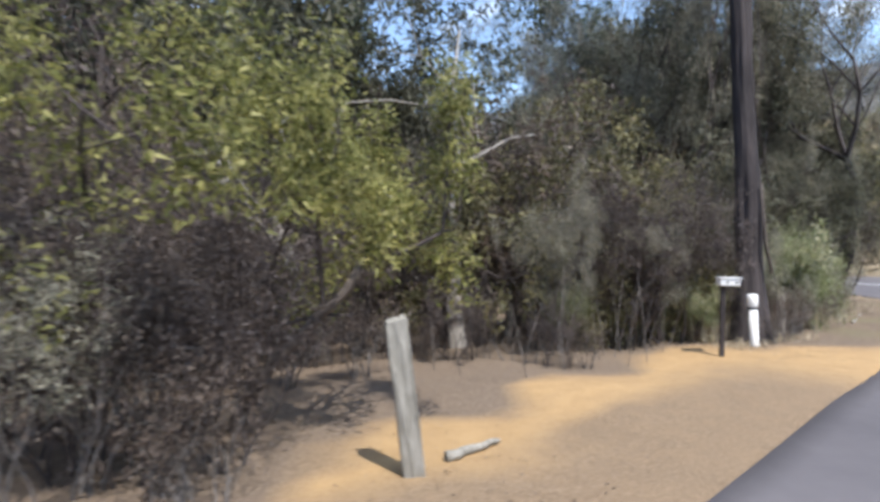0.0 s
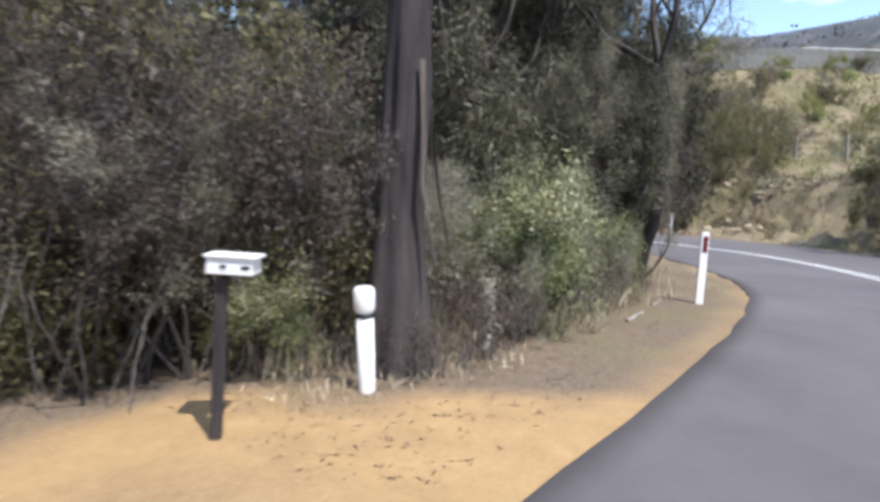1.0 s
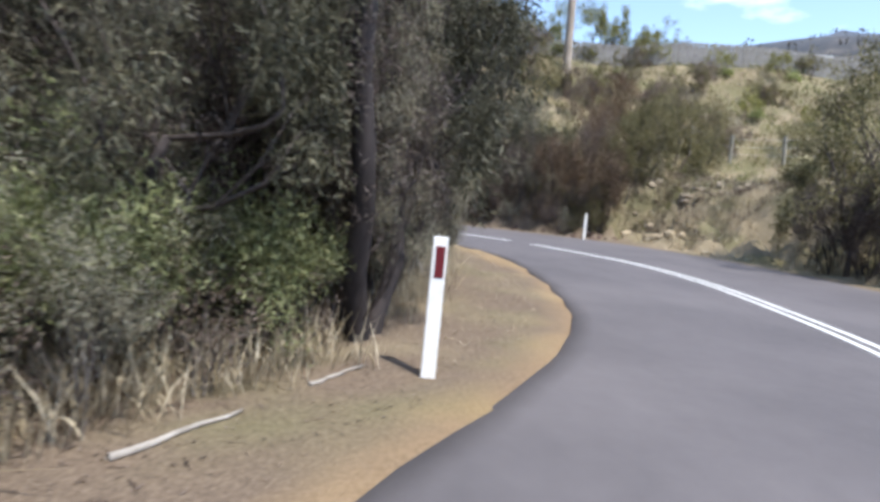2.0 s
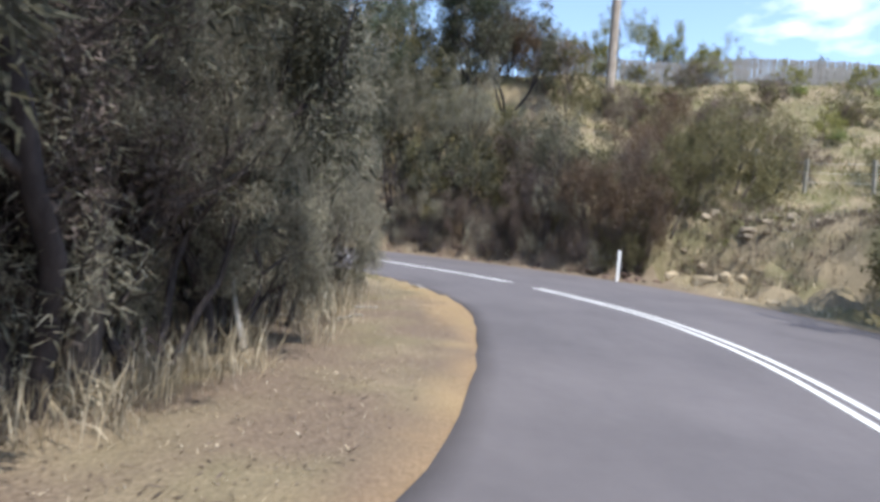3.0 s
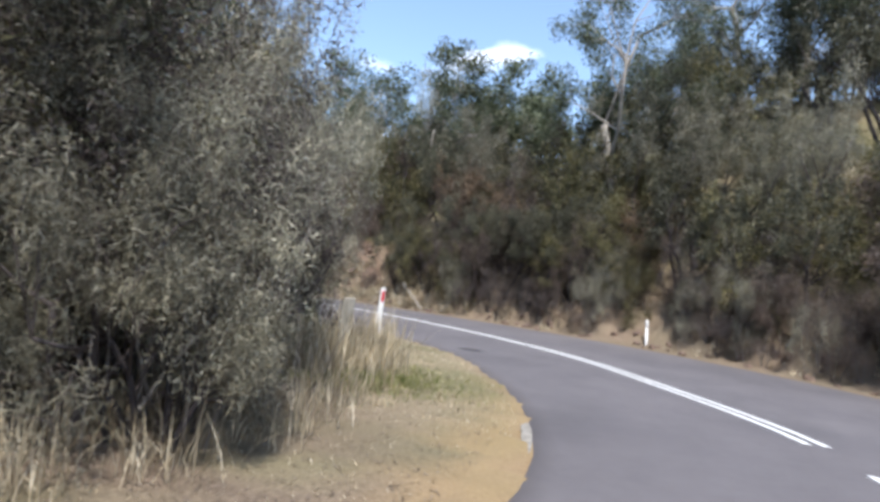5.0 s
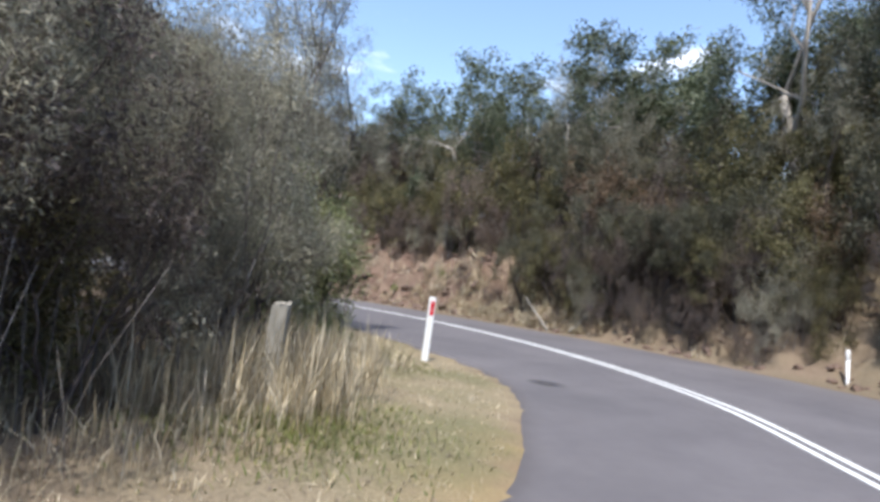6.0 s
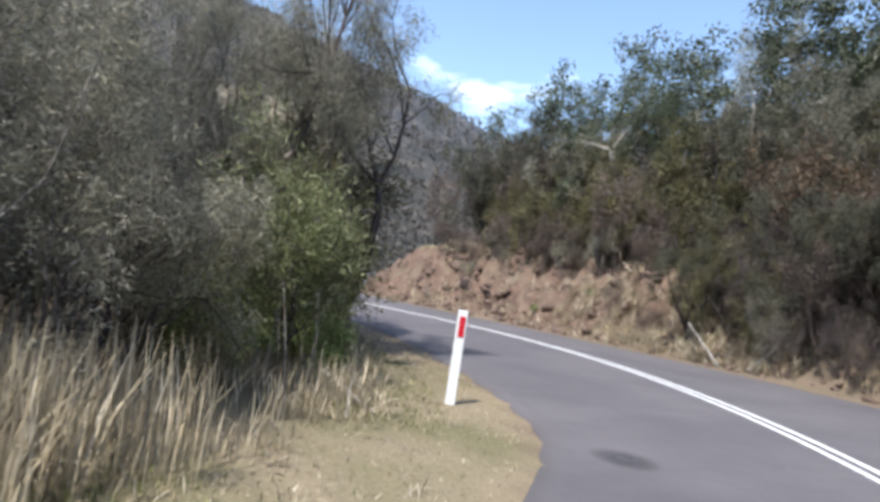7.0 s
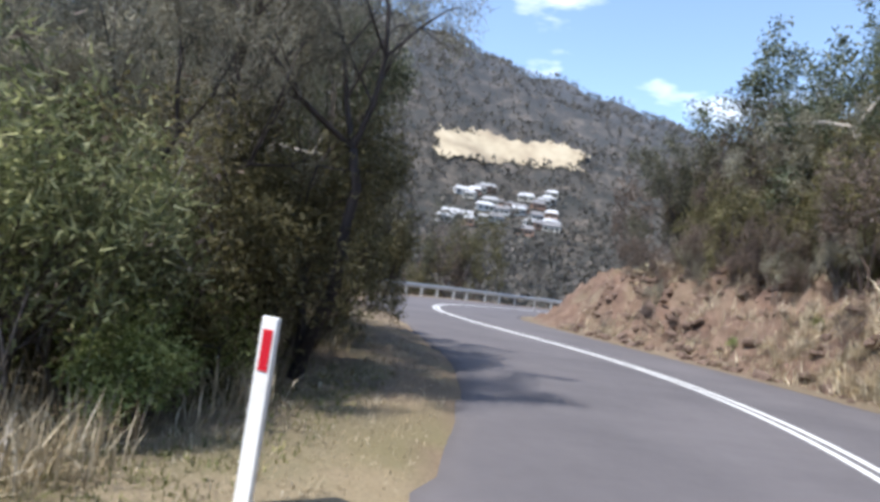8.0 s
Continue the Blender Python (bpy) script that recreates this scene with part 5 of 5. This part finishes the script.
def wire_fence():
    root = tagged(new("wire_fence"), "old wire fence with grey timber posts on the hillside", "fence")
    P = [(25.0, 36.6), (27.0, 35.9), (28.8, 35.0), (31.0, 33.8), (33.6, 32.4)]
    pm = from_bm("post", box_bm(0.13, 0.13, 1.6, 0.01), M_GREY_WOOD)
    tops = []
    for x, y in P:
        o = part("post", pm, root)
        o.matrix_basis = pose(x, y, height(x, y) - 0.1, random.Random(x).uniform(-3, 3), 0, 20)
        tops.append((x, y, height(x, y)))
    for h in (0.5, 0.9, 1.3):
        part("wire", tubes("wire", [([(x, y, z + h) for x, y, z in tops], [0.006] * 5)], M_STEEL, 4), root)


wire_fence()


def shed():
    root = tagged(new("shed"), "long low building with a white metal roof on the hill", "building")
    bm = box_bm(9.4, 6, 3.8)
    part("wall", from_bm("wall", bm, paint_material("grey_wall", (0.28, 0.29, 0.30))), root)
    V = [(-5.1, -3.4, 3.7), (5.1, -3.4, 3.7), (5.1, 3.4, 3.7), (-5.1, 3.4, 3.7), (-5.1, 0, 4.4), (5.1, 0, 4.4), (-5.1, -3.4, 3.8), (5.1, -3.4, 3.8), (5.1, 3.4, 3.8), (-5.1, 3.4, 3.8)]
    F = [(6, 7, 5, 4), (8, 9, 4, 5), (6, 4, 9), (7, 8, 5), (3, 2, 1, 0), (0, 1, 7, 6), (1, 2, 8, 7), (2, 3, 9, 8), (3, 0, 6, 9)]
    part("roof", mesh("roof", V, F, paint_material("white_roof", (0.62, 0.63, 0.63))), root, "white metal roof")
    root.matrix_basis = pose(48.3, 56.0, height(48.3, 56.0) - 0.1, 0, 0, -8)


shed()


def guard_rail():
    root = tagged(new("guard_rail"), "galvanised steel guard rail round the outside of the bend", "guard rail")
    i0, i1 = np.hypot(LEFT[:, 0] + 20, LEFT[:, 1] - 26.8).argmin(), np.hypot(LEFT[:, 0] + 46, LEFT[:, 1] - 52).argmin()
    seg = LEFT[i0:i1]
    t = np.gradient(seg, axis=0)
    t /= np.linalg.norm(t, axis=1)[:, None]
    off = seg - 0.9 * np.column_stack([t[:, 1], -t[:, 0]])
    prof = [(0.0, 0.62), (-0.04, 0.68), (-0.04, 0.72), (0.02, 0.77), (-0.04, 0.82), (-0.04, 0.86), (0.0, 0.93), (-0.012, 0.93), (-0.055, 0.865), (-0.055, 0.715), (-0.012, 0.62)]
    V, F, m = [], [], len(prof)
    for p, q in zip(off, t):
        n = np.array((q[1], -q[0]))
        V += [(p[0] - n[0] * o, p[1] - n[1] * o, z) for o, z in prof]
    for i in range(len(off) - 1):
        F += [(i * m + k, i * m + (k + 1) % m, (i + 1) * m + (k + 1) % m, (i + 1) * m + k) for k in range(m)]
    part("beam", mesh("beam", V, F, M_STEEL), root)
    s = np.r_[0, np.cumsum(np.linalg.norm(np.diff(off, axis=0), axis=1))]
    pm = from_bm("post", box_bm(0.15, 0.12, 1.5, 0.006), M_STEEL)
    d = 0.5
    while d < s[-1]:
        i = np.searchsorted(s, d)
        n = np.array((t[i][1], -t[i][0]))
        p = off[i] - n * 0.13
        o = part("post", pm, root)
        o.matrix_basis = pose(p[0], p[1], -0.62, 0, 0, math.degrees(math.atan2(t[i][1], t[i][0])))
        d += 2.0


guard_rail()


def kerb():
    i = [k for k in range(len(LEFT)) if 21.9 < LEFT[k][1] < 24.6 and LEFT[k][0] > 9]
    seg = LEFT[i[0]:i[-1] + 1]
    t = np.gradient(seg, axis=0)
    t /= np.linalg.norm(t, axis=1)[:, None]
    V, F = [], []
    for i3, (p, q) in enumerate(zip(seg, t)):
        n = np.array((q[1], -q[0]))
        sunk = 0.07 * max(0.0, 1 - min(i3, len(seg) - 1 - i3) / 2.0)
        for o, z in ((-0.11, -0.05), (-0.11, 0.012), (-0.03, 0.02), (-0.01, 0.012), (0.0, -0.05)):
            V.append((p[0] + n[0] * o, p[1] + n[1] * o, z - sunk))
    F = [(i2 * 5 + k, i2 * 5 + k + 1, i2 * 5 + k + 6, i2 * 5 + k + 5) for i2 in range(len(seg) - 1) for k in range(4)]
    m, n, l, b = material("concrete", 0.9)
    l.new(ramp(n, l, noise_out(n, l, 12.0, 6.0), ((0.3, (0.17, 0.155, 0.135)), (0.7, (0.33, 0.305, 0.265)))), b.inputs["Base Color"])
    tagged(new("kerb", mesh("kerb", V, F, m)), "short pale concrete kerb over a culvert", "kerb", kind="structure")


kerb()


# ---- the far hillside ----
def on_hill(az, el, eye=(10.0, 28.6, 1.3)):
    a, e = math.radians(az), math.radians(el)
    d = np.arange(60, 700, 3.0)
    x, y = eye[0] + d * math.sin(a), eye[1] + d * math.cos(a)
    hit = np.nonzero(far_heights(x, y) > eye[2] + d * math.tan(e))[0]
    return (x[hit[0]], y[hit[0]], d[hit[0]]) if len(hit) else None


def house(x, y, w, l, turn, wall, roof, label):
    root = tagged(new("house"), label, "house", "houses of the hillside town")
    part("wall", from_bm("wall", box_bm(l, w, 3.0), wall), root)
    V = [(-l / 2 - 0.5, -w / 2 - 0.5, 2.95), (l / 2 + 0.5, -w / 2 - 0.5, 2.95), (l / 2 + 0.5, w / 2 + 0.5, 2.95), (-l / 2 - 0.5, w / 2 + 0.5, 2.95), (-l / 2 + 1, 0, 4.9), (l / 2 - 1, 0, 4.9)]
    part("roof", mesh("roof", V, [(0, 1, 5, 4), (2, 3, 4, 5), (3, 0, 4), (1, 2, 5), (3, 2, 1, 0)], roof), root)
    gm = from_bm("window", box_bm(1.4, 0.12, 1.2), M_BLACK)
    for k in (-0.3, 0.05, 0.32):
        for s in (-1, 1):
            o = part("window", gm, root)
            o.matrix_basis = pose(k * l, s * w / 2, 1.0)
    root.matrix_basis = pose(x, y, height(x, y) - 0.4, 0, 0, turn)


walls = [paint_material("cream_render", (0.48, 0.45, 0.39)), paint_material("white_weatherboard", (0.45, 0.45, 0.44)), paint_material("brick_wall", (0.34, 0.21, 0.15))]
roofs = [paint_material("pale_roof", (0.33, 0.33, 0.33)), paint_material("grey_roof", (0.2, 0.19, 0.19)), paint_material("white_sheet_roof", (0.5, 0.5, 0.5))]
words = ["cream", "white", "brick"]
r = random.Random(31)
for k in range(34):
    spot = on_hill(r.uniform(-87.2, -76.5), r.uniform(5.2, 9.2))
    if spot:
        w = r.randint(0, 2)
        house(spot[0], spot[1], r.uniform(4.5, 6), r.uniform(6, 9), r.uniform(-25, 25) + 90, walls[w], roofs[r.randint(0, 2)], f"small {words[w]} house with a pale hipped roof on the far hillside")


def far_woods():
    rs = np.random.RandomState(41)
    n = 13000
    az = np.radians(np.concatenate([rs.uniform(-128, -48, 11000), rs.uniform(-48, 60, 2000)]))
    d = np.concatenate([rs.uniform(60, 620, 11000), rs.uniform(130, 560, 2000)])
    x, y = 5 + d * np.sin(az), 28 + d * np.cos(az)
    z = heights(x, y)
    el = np.degrees(np.arctan2(z - 1.3, np.hypot(x - 10, y - 28.6)))
    a2 = np.degrees(np.arctan2(x - 10, y - 28.6))
    keep = ~((el > 11.9) & (el < 13.9) & (a2 > -88.2) & (a2 < -75.0)) & ~((el > 5) & (el < 8.6) & (a2 > -90) & (a2 < -75) & (rs.uniform(0, 1, n) < 0.45))
    keep &= (side_distance(LEFT[::3], x, y, -1) > 6) | (side_distance(RIGHT[::3], x, y, 1) > 25)
    x, y, z, d = x[keep], y[keep], z[keep], d[keep]
    m = len(x)
    tall = rs.uniform(3.0, 7.5, m)
    per = 8
    c = np.repeat(np.column_stack([x, y, z + tall * 0.6]), per, 0)
    off = rs.normal(0, 1, (m * per, 3))
    off /= np.linalg.norm(off, axis=1)[:, None]
    sz = np.repeat(tall, per)[:, None]
    c = c + off * sz * np.array([0.33, 0.33, 0.40]) * rs.uniform(0.3, 1, (m * per, 1))
    u = rs.normal(0, 1, (m * per, 3))
    u /= np.linalg.norm(u, axis=1)[:, None]
    w = np.cross(u, rs.normal(0, 1, (m * per, 3)))
    w /= np.linalg.norm(w, axis=1)[:, None]
    k = sz * rs.uniform(0.09, 0.19, (m * per, 1))
    v = np.stack([c - u * k, c + w * k * 0.8, c + u * k, c - w * k * 0.8], 1)
    tagged(new("far_woods", quads("far_woods", v, L_WOODS)), "open eucalypt woods on the distant hillsides", "woods", kind="stuff")


far_woods()


def paddock():
    """A cleared pale paddock with a ragged outline on the far hillside."""
    A, E = np.meshgrid(np.linspace(-90.5, -72, 64), np.linspace(10.8, 15.0, 40))
    V, good = [], []
    for a, e in zip(A.ravel(), E.ravel()):
        spot = on_hill(a, e)
        V.append((spot[0], spot[1], float(far_heights(spot[0], spot[1])) + 2.2))
        lo = 11.5 + 0.15 * math.sin(a * 1.3) + 0.12 * math.sin(a * 3.7 + 1)
        hi = 14.2 + 0.25 * math.sin(a * 0.9 + 2) + 0.18 * math.sin(a * 4.1) - 0.05 * (a + 82)
        good.append(lo < e < hi and -88.9 + 0.3 * math.sin(e * 5) < a < -74.2 + 0.5 * math.sin(e * 4))
    F = []
    for i in range(39):
        for j in range(63):
            q = (i * 64 + j, i * 64 + j + 1, (i + 1) * 64 + j + 1, (i + 1) * 64 + j)
            if all(good[k] for k in q):
                F.append(q)
    m, n, l, b = material("dry_paddock", 0.95)
    c = ramp(n, l, noise_out(n, l, 0.06, 6.0, 0.65), ((0.3, (0.24, 0.19, 0.13)), (0.55, (0.39, 0.325, 0.225)), (0.8, (0.48, 0.41, 0.30))))
    l.new(c, b.inputs["Base Color"])
    tagged(new("paddock", mesh("paddock", V, F, m, True)), "cleared straw-coloured paddock on the far hillside", "field", kind="structure")


paddock()


def tar_stain(x, y, rx, ry):
    rr = random.Random(9)
    n = 18
    V = [(0, 0, 0)] + [(rx * math.cos(6.2832 * k / n) * rr.uniform(0.7, 1.15), ry * math.sin(6.2832 * k / n) * rr.uniform(0.7, 1.15), 0) for k in range(n)]
    m, n2, l, b = material("oil_stained_asphalt", 0.75)
    l.new(ramp(n2, l, noise_out(n2, l, 60.0, 4.0, 0.7), ((0.3, (0.06, 0.058, 0.062)), (0.7, (0.10, 0.096, 0.102)))), b.inputs["Base Color"])
    far_out = n2.new("ShaderNodeVectorMath")
    far_out.operation = "LENGTH"
    scaled = n2.new("ShaderNodeMapping")
    scaled.inputs["Scale"].default_value = (1 / rx, 1 / ry, 1)
    l.new(n2.new("ShaderNodeTexCoord").outputs["Object"], scaled.inputs["Vector"])
    l.new(scaled.outputs[0], far_out.inputs[0])
    thin = ramp(n2, l, far_out.outputs["Value"], ((0.15, (0.25, 0.25, 0.25)), (0.7, (1, 1, 1))))
    clear, both = n2.new("ShaderNodeBsdfTransparent"), n2.new("ShaderNodeMixShader")
    l.new(thin, both.inputs[0])
    l.new(b.outputs[0], both.inputs[1])
    l.new(clear.outputs[0], both.inputs[2])
    l.new(both.outputs[0], n2["Material Output"].inputs["Surface"])
    ob = tagged(new("oil_stain", mesh("oil_stain", V, [(0, k, k % n + 1) for k in range(1, n + 1)], m)), "faint dark oil stain on the asphalt", "stain", kind="structure")
    ob.matrix_basis = pose(x, y, 0.0085, 0, 0, 30)


tar_stain(8.53, 28.34 + 0.35, 0.45, 0.42)
fallen(9.75, 20.5, 10.05, 20.9, 0.02, M_PALE_BARK, "pale dead twig standing out of the scrub", 0.9)
fallen(9.6, 20.9, 9.9, 20.4, 0.016, M_PALE_BARK, "pale dead twig standing out of the scrub", 0.7)
